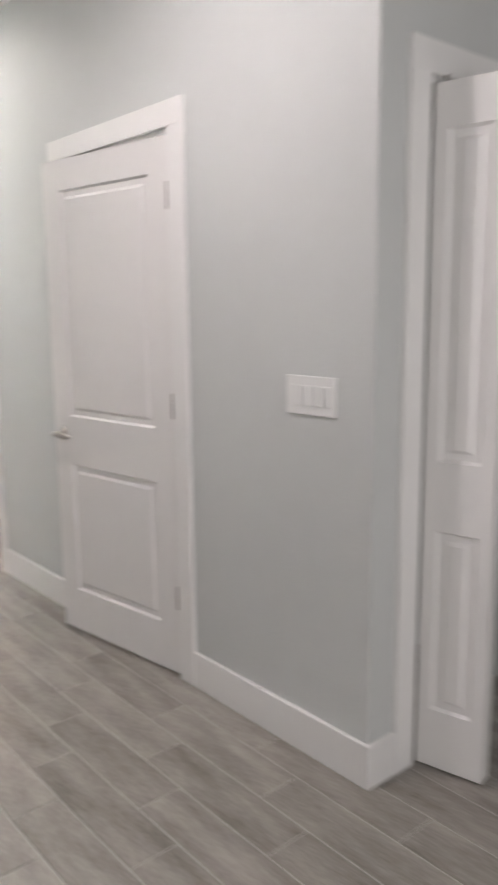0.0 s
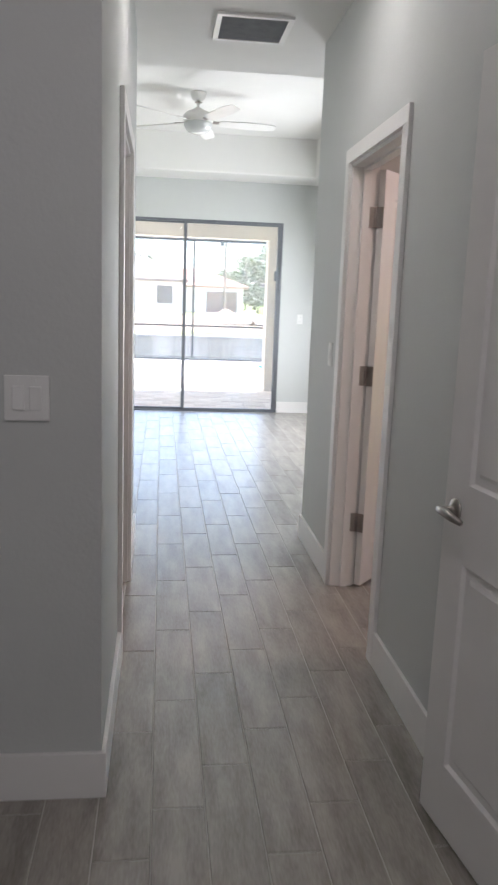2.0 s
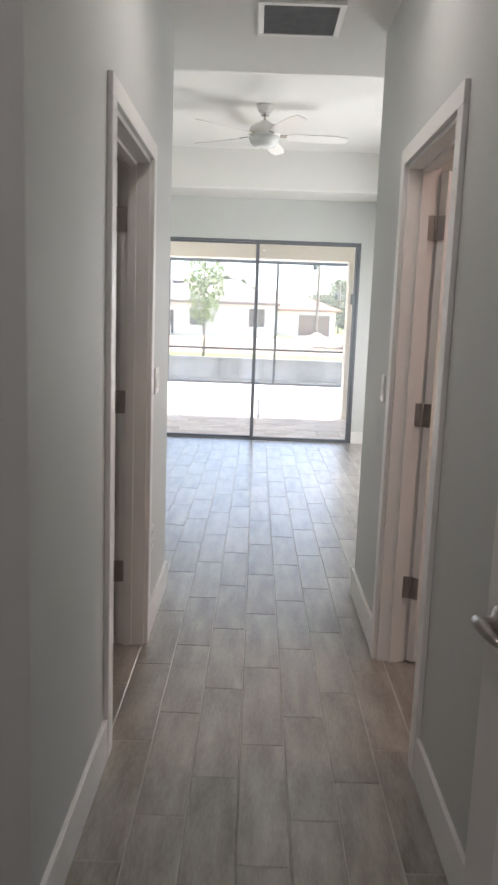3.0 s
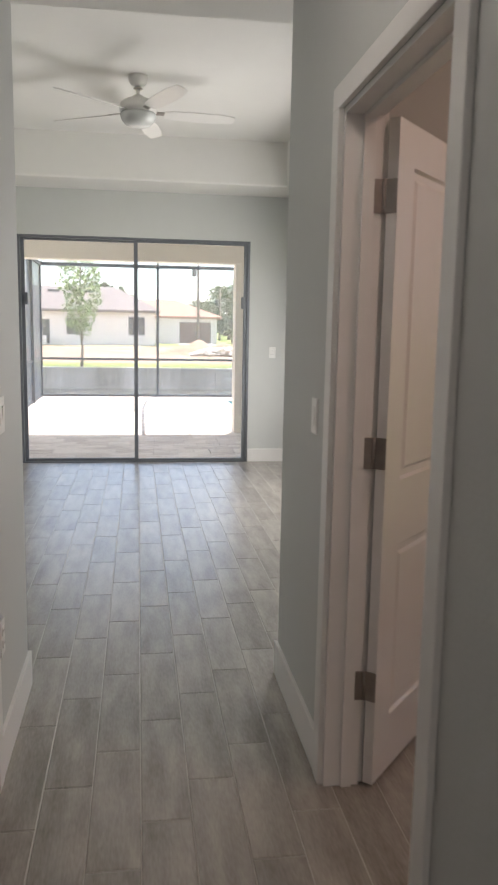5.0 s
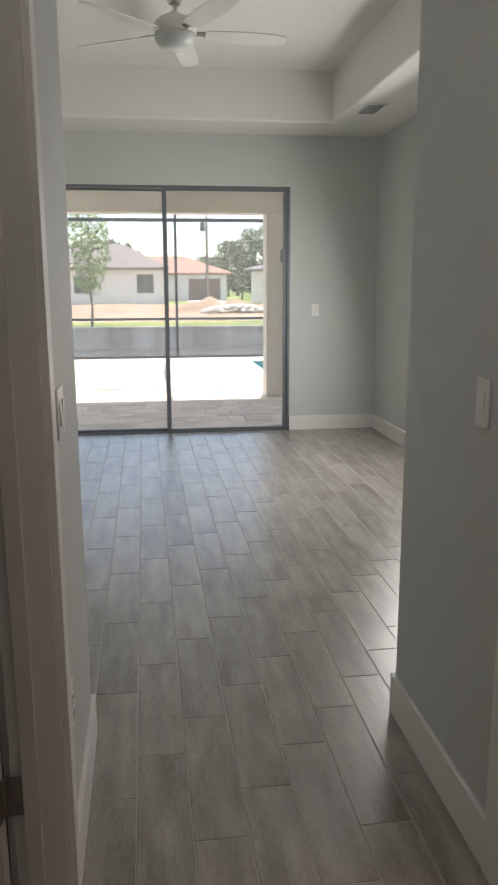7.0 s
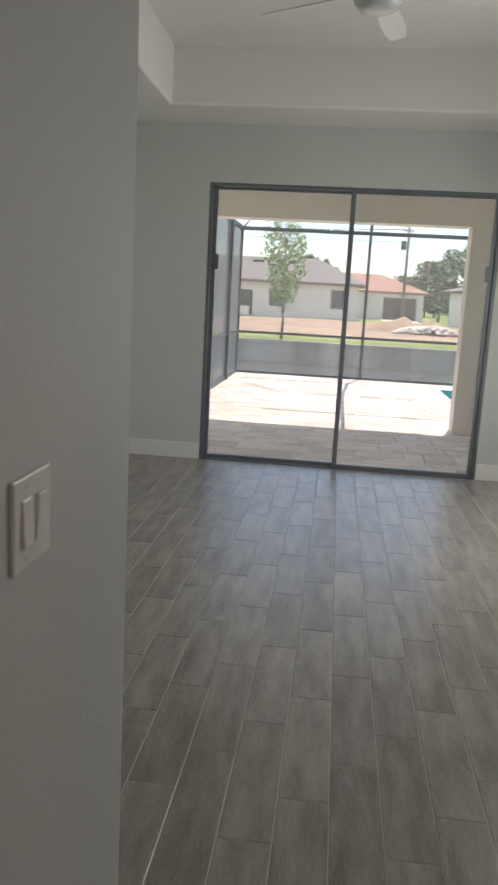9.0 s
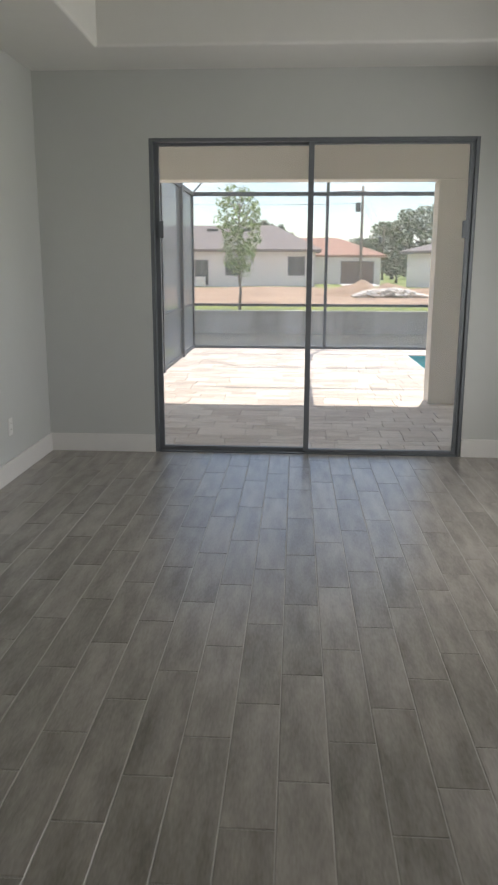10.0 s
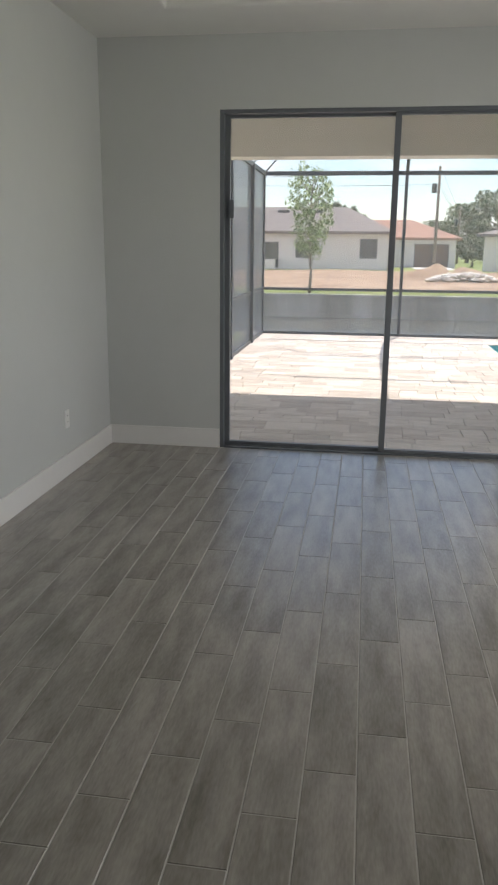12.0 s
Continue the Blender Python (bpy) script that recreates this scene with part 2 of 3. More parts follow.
def tube(bm, points, radii, steps=8):
    """Adds a round bar along points."""
    rings = []
    for i, p in enumerate(points):
        p = Vector(p)
        a = Vector(points[max(i - 1, 0)])
        b = Vector(points[min(i + 1, len(points) - 1)])
        q = (b - a).to_track_quat("Z", "Y")
        r = radii[i] if hasattr(radii, "__len__") else radii
        rings.append([bm.verts.new(p + q @ Vector((r * math.cos(2 * math.pi * k / steps), r * math.sin(2 * math.pi * k / steps), 0))) for k in range(steps)])
    for a, b in zip(rings, rings[1:]):
        for k in range(steps):
            bm.faces.new((a[k], a[(k + 1) % steps], b[(k + 1) % steps], b[k]))
    bm.faces.new(rings[0][::-1])
    bm.faces.new(rings[-1])
    return bm


def finish(bm, name, material, smooth=False):
    bmesh.ops.recalc_face_normals(bm, faces=bm.faces)
    me = bpy.data.meshes.new(name)
    bm.to_mesh(me)
    bm.free()
    me.materials.append(material)
    if smooth:
        for p in me.polygons:
            p.use_smooth = True
    return me


def part(name, bm, material, parent=None, label="", smooth=False):
    ob = new(name, finish(bm, name, material, smooth))
    ob.parent = parent
    if label:
        ob["label"] = label
    return ob


def thing(name, at, label, category, group="", rz=0):
    ob = new(name)
    ob.empty_display_size = 0.1
    ob.matrix_basis = pose(*at, rz=rz)
    return tagged(ob, label, category, group)


def structure(name, bm, material, label="", category=""):
    return tagged(part(name, bm, material), label, category, kind="structure")


# ---- the shell ----
CZ, TRAY = 2.95, 3.385
XL, XR, HL, HR = -0.832, 3.48, 0.859, 1.93        # room's side walls, hall's side walls
YN, YF, YC = -5.455, -8.01, -9.93                 # room's near wall, end of the hall's left wall, end of its right wall
DH = 2.16                                        # door openings' height
SL0, SL1, SLH = 0.053, 2.562, 2.466              # sliding door


def wall(name, x0, x1, y0, y1, openings=(), z1=CZ + 0.25, label="smooth light grey painted interior wall"):
    """A wall along its longer side; openings are rows of start, end and height."""
    along_x = (x1 - x0) > (y1 - y0)
    cuts = sorted({c for a, b, h in openings for c in (a, b)})
    zs = sorted({-0.1, z1, *(h for a, b, h in openings)})

    def solid(x, y, z):
        s = x if along_x else y
        return not any(a < s < b and z < h for a, b, h in openings)
    xs = sorted({x0, x1, *cuts}) if along_x else [x0, x1]
    ys = [y0, y1] if along_x else sorted({y0, y1, *cuts})
    return structure(name, cells(xs, ys, zs, solid), WALL, label, "wall")


RD = (-7.15, -6.295)
LD = (-7.11, -6.225)
D1 = (-8.945, -8.085)
ND = (2.135, 2.93)
wall("wall_hall_right", HR, 2.05, YC, YN, [(*RD, DH), (*D1, DH)])
wall("wall_hall_left", 0.736, HL, YF + 0.12, YN, [(*LD, DH)])
wall("wall_foyer_facing", -2.5, HL, YF, YF + 0.12)
wall("wall_room_near_left", XL - 0.12, 0.736, YN - 0.12, YN)
wall("wall_room_near_right", 2.05, XR + 0.12, YN - 0.12, YN)
wall("wall_room_left", XL - 0.12, XL, YN, 0.2)
# the opening takes an added window and fill lamp, both out of view
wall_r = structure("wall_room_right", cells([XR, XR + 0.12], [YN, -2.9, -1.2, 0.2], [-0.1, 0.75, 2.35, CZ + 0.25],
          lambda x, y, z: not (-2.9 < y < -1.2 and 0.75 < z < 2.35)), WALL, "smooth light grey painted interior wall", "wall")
wall("wall_sliding_door", XL, XR, 0.0, 0.2, [(SL0, SL1, SLH)])
wall("wall_closet", 2.05, 4.0, YC, YC + 0.12, [(*ND, DH)])
wall("wall_foyer_left", -2.62, -2.5, -13.1, YN - 0.12)
wall("wall_foyer_back", -2.5, 4.0, -13.1, -13.0)
wall("wall_foyer_right", 4.0, 4.12, -13.1, YN - 0.12)
wall("wall_bath_near", 2.05, 4.0, -7.87, -7.75)
wall("wall_closet_back", 2.9, 3.0, YC + 0.12, -7.87)
wall("wall_side_room_far", -2.5, XL - 0.12, YN - 0.12, YN)

TX0, TX1, TY0, TY1 = -0.165, 2.835, -4.76, -0.62
cxs, cys = [-2.62, TX0, TX1, 4.12], [-13.1, TY0, TY1, 0.0]
ceil = structure("ceiling", cells(cxs, cys, [CZ, TRAY, TRAY + 0.15],
                                  lambda x, y, z: z > TRAY or not (TX0 < x < TX1 and TY0 < y < TY1)),
                 CEIL, "off-white painted ceiling with a recessed tray", "ceiling")
_bm = bmesh.new()
_bm.from_mesh(ceil.data)
_e = [e for e in _bm.edges if all(TX0 - .01 < v.co.x < TX1 + .01 and TY0 - .01 < v.co.y < TY1 + .01 and abs(v.co.z - CZ) < .01 for v in e.verts)]
bmesh.ops.bevel(_bm, geom=_e, offset=0.02, segments=4, affect="EDGES", profile=0.5)
_bm.to_mesh(ceil.data)
_bm.free()

floor = structure("floor", boxes((-2.62, 4.12, -13.1, 0.0, -0.15, -0.0018)), GROUT, "grey-brown wood-look plank tile floor with pale grout", "floor")
structure("threshold_slab", boxes((SL0, SL1, 0.0, 0.2, -0.15, -0.004)), GROUT, "concrete sill under the sliding door", "sill")


def board(name, x0, x1, y0, y1):
    """A baseboard with a small sloped cap; it lies along its longer side and its back on a wall."""
    bm = boxes((x0, x1, y0, y1, 0.0, 0.148), bevel=0.0025)
    return structure(name, bm, TRIM, "white painted baseboard along the grey wall", "baseboard")


BT = 0.015
CW, CN = 0.09, 0.068       # casing widths: foyer closet, hall doorways
board("baseboard", HR - BT, HR, YC, D1[0] - CW)
board("baseboard", HR - BT, HR, D1[1] + CW, RD[0] - CN)
board("baseboard", HR - BT, HR, RD[1] + CN, YN)
board("baseboard", HR - BT, 2.045, YC - BT, YC)
board("baseboard", HL, HL + BT, YF, LD[0] - CN)
board("baseboard", HL, HL + BT, LD[1] + CN, YN)
board("baseboard", -2.5, HL + BT, YF - BT, YF)
board("baseboard", XL, HL + BT, YN, YN + BT)
board("baseboard", HR - BT, XR, YN, YN + BT)
board("baseboard", XL, XL + BT, YN + BT, -BT)
board("baseboard", XR - BT, XR, YN + BT, -BT)
board("baseboard", XL, SL0, -BT, 0)
board("baseboard", SL1, XR, -BT, 0)
board("baseboard", 2.05, 3.9, YN - 0.12 - BT, YN - 0.12)


def side_frame(name, x_face, inward, y0, y1, cw, depth=0.12):
    """Jamb lining and casing of a doorway in a wall that runs along y. inward: +1 where the wall lies at greater x."""
    top = tagged(new(name), "white painted door frame with flat casing", "door frame", kind="structure")
    xa, xb = sorted((x_face, x_face + inward * depth))
    J = 0.018
    for a, b in ((y0, y0 + J), (y1 - J, y1)):
        part("jamb", boxes((xa, xb, a, b, 0, DH - J), bevel=0.0015), TRIM, top)
    part("head_jamb", boxes((xa, xb, y0, y1, DH - J, DH), bevel=0.0015), TRIM, top)
    mid = x_face + inward * (depth * 0.62)
    for a, b in ((y0 + J, y0 + J + 0.012), (y1 - J - 0.012, y1 - J)):
        part("door_stop", boxes((mid - 0.018, mid + 0.018, a, b, 0, DH - J - 0.012), bevel=0.001), TRIM, top)
    part("door_stop", boxes((mid - 0.018, mid + 0.018, y0 + J, y1 - J, DH - J - 0.012, DH - J), bevel=0.001), TRIM, top)
    for face, way in ((x_face, -inward), (x_face + inward * depth, inward)):
        fa, fb = sorted((face, face + way * 0.018))
        part("casing", boxes((fa, fb, y0 - cw, y0 + 0.004, 0, DH + 0.0), bevel=0.003), TRIM, top)
        part("casing", boxes((fa, fb, y1 - 0.004, y1 + cw, 0, DH + 0.0), bevel=0.003), TRIM, top)
        part("head_casing", boxes((fa, fb, y0 - cw, y1 + cw, DH, DH + cw), bevel=0.003), TRIM, top)
    return top


side_frame("door_frame_bath", HR, 1, *RD, CN)
side_frame("door_frame_side_room", HL, -1, *LD, CN)
side_frame("door_frame_closet", HR, 1, *D1, CW)


def front_frame(name, y_face, x0, x1, depth=0.12):
    top = tagged(new(name), "white painted closet door frame with flat casing", "door frame", kind="structure")
    for a, b in ((x0, x0 + 0.018), (x1 - 0.018, x1)):
        part("jamb", boxes((a, b, y_face, y_face + depth, 0, DH - 0.018), bevel=0.0015), TRIM, top)
    part("head_jamb", boxes((x0, x1, y_face, y_face + depth, DH - 0.018, DH), bevel=0.0015), TRIM, top)
    part("casing", boxes((x0 - CW, x0 + 0.004, y_face - 0.018, y_face, 0, DH), bevel=0.003), TRIM, top)
    part("casing", boxes((x1 - 0.004, x1 + CW, y_face - 0.018, y_face, 0, DH), bevel=0.003), TRIM, top)
    part("head_casing", boxes((x0 - CW, x1 + CW, y_face - 0.018, y_face, DH, DH + CW), bevel=0.003), TRIM, top)


front_frame("door_frame_foyer", YC, *ND)


# ---- doors ----
def leaf_mesh(w, h, th=0.035):
    """Two-panel door leaf from the hinge at x = 0 along +x, its thickness along y, panels sunk on both faces."""
    bm = bmesh.new()
    st, top, mid0, mid1, bot = min(0.12, w * 0.2), 0.125, 0.80, 1.02, 0.20
    xs = [0, st, w - st, w]
    zs = [0.0, bot, mid0, mid1, h - top, h]
    for face in (0, 1):
        y = th * face
        grid = [[bm.verts.new((x, y, z)) for z in zs] for x in xs]
        quads = {}
        for i in range(3):
            for j in range(5):
                q = [grid[i][j], grid[i + 1][j], grid[i + 1][j + 1], grid[i][j + 1]]
                quads[i, j] = bm.faces.new(q)
        for key in ((1, 1), (1, 3)):
            f = quads[key]
            bmesh.ops.recalc_face_normals(bm, faces=[f])
            s = 1 if face == 0 else -1
            inner = bmesh.ops.inset_individual(bm, faces=[f], thickness=0.012, depth=0)
            for v in f.verts:
                v.co.y += s * 0.010
            bmesh.ops.inset_individual(bm, faces=[f], thickness=0.030, depth=0)
            bmesh.ops.inset_individual(bm, faces=[f], thickness=0.016, depth=0)
            for v in f.verts:
                v.co.y -= s * 0.007
    for x in (0, w):
        box(bm, min(x, abs(x - 0.002)), max(x, abs(x - 0.002)), 0.0005, th - 0.0005, 0, h)
    box(bm, 0, w, 0.0005, th - 0.0005, h - 0.002, h - 0.0005)
    box(bm, 0, w, 0.0005, th - 0.0005, 0.0005, 0.002)
    return bm


def lever(parent, x, z, th, way):
    """A nickel lever on a round rose on both faces of a leaf; way: the direction in which it points."""
    for face, s in ((0, -1), (th, 1)):
        h = part("door_handle", turned(bmesh.new(), [(0.026, 0), (0.031, 0.003), (0.031, 0.008), (0.020, 0.013), (0.011, 0.018), (0.011, 0.045)], steps=20),
                 NICKEL, parent, "brushed nickel lever handle", True)
        h.matrix_basis = Matrix.Translation((x, face, z)) @ pose(0, 0, 0, 90 * (1 if s < 0 else -1))
        bm = bmesh.new()
        tube(bm, [(x - way * 0.012, face + s * 0.046, z), (x + way * 0.02, face + s * 0.05, z + 0.002), (x + way * 0.06, face + s * 0.052, z - 0.001),
                  (x + way * 0.105, face + s * 0.046, z - 0.006)], [0.011, 0.014, 0.012, 0.008], 10)
        part("lever", bm, NICKEL, parent, "", True)


def hinge(parent, x, y, z, a=(1, 0), b=(0, 1)):
    """A butt hinge: a knuckle and two leaves, along a and b."""
    k = part("hinge", turned(bmesh.new(), [(0.006, -0.05), (0.0075, -0.048), (0.0075, 0.048), (0.006, 0.05)], steps=12), STEEL, parent,
             "satin nickel butt hinge", True)
    k.location = (x, y, z)
    for d in (a, b):
        bm = boxes((0.004, 0.042, -0.0018, 0.0018, -0.05, 0.05), bevel=0.0012)
        p = part("hinge_leaf", bm, STEEL, k)
        p.matrix_basis = pose(0, 0, 0, rz=math.degrees(math.atan2(d[1], d[0])))


def door(name, at, rz, w, label, handle=True, lever_way=-1, flip=False):
    """A leaf hinged at its place, closed along +x when rz is 0."""
    d = thing(name, at, label, "door", rz=rz)
    body = part("leaf", leaf_mesh(w, DH - 0.035), DOORP, d)
    if flip:
        body.matrix_basis = Matrix.Translation((0, -0.035, 0))
    if handle:
        lever(body, w - 0.065, 0.94, 0.035, lever_way)
    return d


# bath door, swung back into the bath; side-room door, likewise; closet door a little ajar
d = door("door", (2.064, RD[1] - 0.020, 0.01), 48, 0.845, "white two-panel door standing open into the bath", flip=True)
for z in (0.345, 1.12, 1.90):
    hinge(d, -0.0067, 0.0055, z, (-0.67, 0.74), (0.0, -1.0))
d = door("door", (0.722, LD[1] - 0.020, 0.01), 170, 0.84, "white two-panel door standing open into the left side room")
for z in (0.345, 1.12, 1.90):
    hinge(d, 0, 0.002, z, (-0.98, -0.17), (0.0, 1.0))
d = door("door", (HR - 0.004, D1[0] + 0.020, 0.01), 97.4, 0.815, "white two-panel closet door slightly ajar with nickel lever", flip=True)
for z in (0.335, 1.12, 1.91):
    hinge(d, -0.004, 0.006, z, (-0.99, -0.13), (0.0, -1.0))

# folded bifold closet door in the foyer
bif = thing("bifold_door", (2.150, YC - 0.02, 0.012), "white narrow bifold closet door folded open", "door", rz=-78)
for k in (0, 1):
    p = part("leaf", leaf_mesh(0.225, DH - 0.04, 0.028), DOORP, bif)
    p.location = (0, 0.0 + 0.031 * k, 0)
part("pivot_pin", turned(bmesh.new(), [(0.006, 0), (0.006, 0.02)], (0.03, 0.014, DH - 0.04), 8), STEEL, bif)


# ---- electrical plates ----
def plate(name, at, rz, gangs, label, outlet=False):
    """A wall plate with its back on y = 0, facing -y before it is turned."""
    w = 0.075 + 0.046 * (gangs - 1)
    t = thing(name, at, label, "outlet" if outlet else "light switch", rz=rz)
    part("plate", boxes((-w / 2, w / 2, -0.007, 0.0, -0.062, 0.062), bevel=0.003), PLASTIC, t)
    for g in range(gangs):
        x = (g - (gangs - 1) / 2) * 0.046
        if outlet:
            for z in (-0.022, 0.022):
                s = part("socket", boxes((x - 0.017, x + 0.017, -0.010, -0.006, z - 0.015, z + 0.015), bevel=0.004), PLASTIC, t)
                for dx in (-0.006, 0.006):
                    part("slot", boxes((x + dx - 0.001, x + dx + 0.001, -0.0106, -0.009, z - 0.003, z + 0.006)), SLOT, s)
        else:
            r = part("rocker", boxes((x - 0.0165, x + 0.0165, -0.011, -0.006, -0.033, 0.033), bevel=0.003), PLASTIC, t)
            r.matrix_basis = pose(0, 0, 0, 3 if g % 2 else -3)
        for z in (-0.048, 0.048):
            part("screw", turned(bmesh.new(), [(0.003, 0), (0.0025, 0.001)], (0, 0, 0), 8), PLASTIC, t).matrix_basis = pose(x, -0.0068, z, 90)
    return t


plate("light_switch", (HR, -9.675, 1.23), -90, 4, "white four-gang rocker switch on the grey wall")
plate("light_switch", (HR, -6.045, 1.217), -90, 1, "white single rocker switch beside the bath door")
plate("light_switch", (HL, -5.95, 1.206), 90, 2, "white two-gang rocker switch by the room entry")
plate("light_switch", (0.66, YF, 1.21), 0, 2, "white two-gang rocker switch at the hall corner")
plate("outlet", (XL, -0.90, 0.385), 90, 1, "white duplex outlet low on the bedroom wall", True)
plate("outlet", (HL, -6.045, 0.46), 90, 1, "white duplex outlet low on the hall wall", True)
plate("outlet", (2.83, 0.0, 1.25), 0, 1, "white cover plate beside the sliding door", True)


# ---- ceiling fixtures ----
rv = thing("return_grille", (1.485, -5.63, CZ), "white framed return air grille with grey filter", "vent")
vx, vy = 0.205, 0.21
for r in ((-vx, vx, -vy, -vy + 0.03), (-vx, vx, vy - 0.03, vy), (-vx, -vx + 0.03, -vy + 0.03, vy - 0.03), (vx - 0.03, vx, -vy + 0.03, vy - 0.03)):
    part("frame", boxes((*r, -0.016, 0.0), bevel=0.003), PLASTIC, rv)
part("filter", boxes((-vx + 0.03, vx - 0.03, -vy + 0.03, vy - 0.03, -0.003, -0.001)), FILTER, rv, "grey pleated filter")
for k in range(16):
    y = -vy + 0.042 + k * (2 * vy - 0.084) / 15
    s = part("slat", boxes((-vx + 0.03, vx - 0.03, -0.0006, 0.0006, -0.006, 0.006)), FILTER, rv)
    s.matrix_basis = pose(0, y, -0.009, 40)

sv = thing("supply_vent", (3.01, -1.24, CZ), "white supply air register in the ceiling", "vent")
for r in ((-0.09, 0.09, -0.19, -0.165), (-0.09, 0.09, 0.165, 0.19), (-0.09, -0.068, -0.165, 0.165), (0.068, 0.09, -0.165, 0.165)):
    part("frame", boxes((*r, -0.010, 0.0), bevel=0.002), PLASTIC, sv)
part("backing", boxes((-0.068, 0.068, -0.165, 0.165, -0.003, -0.001)), SLOT, sv)
for k in range(10):
    s = part("slat", boxes((-0.068, 0.068, -0.0008, 0.0008, -0.008, 0.008)), PLASTIC, sv)
    s.matrix_basis = pose(0, -0.15 + k * 0.0333, -0.008, -20)

for x, y in ((1.384, -6.845), (1.00, -9.4)):
    dl = thing("downlight", (x, y, CZ), "white recessed ceiling downlight, switched on", "downlight", "hall downlights")
    part("trim_ring", turned(bmesh.new(), [(0.068, -0.002), (0.070, -0.008), (0.088, -0.006), (0.090, 0.0)], steps=32), PLASTIC, dl, "", True)
    part("led_lens", turned(bmesh.new(), [(0.066, -0.012), (0.066, -0.010)], steps=32), LED, dl, "glowing frosted lens")

fan = thing("ceiling_fan", (1.332, -2.42, TRAY), "white five-blade ceiling fan with a frosted light bowl", "ceiling fan")
part("canopy", turned(bmesh.new(), [(0.075, 0), (0.075, -0.016), (0.068, -0.044), (0.05, -0.068), (0.02, -0.074)]), FANW, fan, "", True)
part("downrod", turned(bmesh.new(), [(0.014, -0.072), (0.014, -0.160)], steps=12), FANW, fan, "", True)
part("yoke_ring", turned(bmesh.new(), [(0.030, -0.084), (0.038, -0.090), (0.030, -0.096)], steps=20), NICKEL, fan, "", True)
part("motor_housing", turned(bmesh.new(), [(0.03, -0.136), (0.05, -0.152), (0.10, -0.172), (0.135, -0.200), (0.145, -0.232), (0.14, -0.260), (0.13, -0.268)]), FANW, fan, "", True)
part("light_bowl", turned(bmesh.new(), [(0.132, -0.268), (0.135, -0.288), (0.125, -0.320), (0.10, -0.348), (0.06, -0.364), (0.0, -0.370)]), FROST, fan, "frosted glass light bowl", True)
for k in range(5):
    a = -66 + 72 * k
    bm = boxes((0.115, 0.25, -0.022, 0.022, -0.004, 0.004), bevel=0.003)
    arm = part("blade_arm", bm, NICKEL, fan, "dark blade bracket")
    arm.matrix_basis = pose(0, 0, -0.257, rz=a) @ pose(0, 0, 0, -15)
    bm = bmesh.new()
    outline = [(0.20, -0.045), (0.26, -0.056), (0.45, -0.068), (0.63, -0.066), (0.735, -0.050), (0.75, -0.035), (0.75, 0.02), (0.735, 0.045),
               (0.63, 0.062), (0.45, 0.066), (0.26, 0.054), (0.20, 0.042)]
    lo = [bm.verts.new((x, y, -0.004)) for x, y in outline]
    hi = [bm.verts.new((x, y, 0.003)) for x, y in outline]
    bm.faces.new(lo[::-1]), bm.faces.new(hi)
    for i in range(len(outline)):
        bm.faces.new((lo[i], lo[(i + 1) % len(lo)], hi[(i + 1) % len(lo)], hi[i]))
    b = part("blade", bm, FANW, fan)
    b.matrix_basis = pose(0, 0, -0.262, rz=a) @ pose(0, 0, 0, -15)


# ---- sliding glass door ----
sd = tagged(new("sliding_glass_door"), "two-panel sliding glass door in a dark bronze aluminium frame", "sliding door", kind="structure")
Y0, Y1 = 0.004, 0.13
part("frame_jamb", boxes((SL0, SL0 + 0.028, Y0, Y1, 0, SLH), bevel=0.002), FRAME, sd)
part("frame_jamb", boxes((SL1 - 0.028, SL1, Y0, Y1, 0, SLH), bevel=0.002), FRAME, sd)
part("frame_head", boxes((SL0 + 0.028, SL1 - 0.028, Y0, Y1, SLH - 0.028, SLH), bevel=0.002), FRAME, sd)
part("track", boxes((SL0 + 0.028, SL1 - 0.028, Y0, Y1, -0.002, 0.009), bevel=0.002), FRAME, sd)
for k in (0.045, 0.095):
    part("rail", boxes((SL0 + 0.035, SL1 - 0.035, k, k + 0.004, 0.009, 0.014)), FRAME, sd)


def sheet_y(x0, x1, y, z0, z1):
    bm = bmesh.new()
    bm.faces.new([bm.verts.new(c) for c in ((x0, y, z0), (x1, y, z0), (x1, y, z1), (x0, y, z1))])
    return bm


def panel(x0, x1, y, keeper):
    p = part("panel_stile", boxes((x0, x0 + 0.042, y, y + 0.04, 0.012, SLH - 0.026), bevel=0.002), FRAME, sd)
    part("panel_stile", boxes((x1 - 0.042, x1, y, y + 0.04, 0.012, SLH - 0.026), bevel=0.002), FRAME, sd)
    part("panel_rail", boxes((x0 + 0.042, x1 - 0.042, y, y + 0.04, 0.012, 0.038), bevel=0.002), FRAME, sd)
    part("panel_rail", boxes((x0 + 0.042, x1 - 0.042, y, y + 0.04, SLH - 0.048, SLH - 0.026), bevel=0.002), FRAME, sd)
    g = part("pane", sheet_y(x0 + 0.04, x1 - 0.04, y + 0.02, 0.038, SLH - 0.045), GLASS, sd, "clear glass pane")
    g.visible_shadow = False
    part("latch", boxes((keeper - 0.02, keeper + 0.02, y - 0.018, y + 0.001, 1.73, 1.86), bevel=0.004), FRAME, p, "black latch block")


panel(SL0 + 0.022, 1.325, 0.072, SL0 + 0.075)
panel(1.283, SL1 - 0.022, 0.022, SL1 - 0.075)

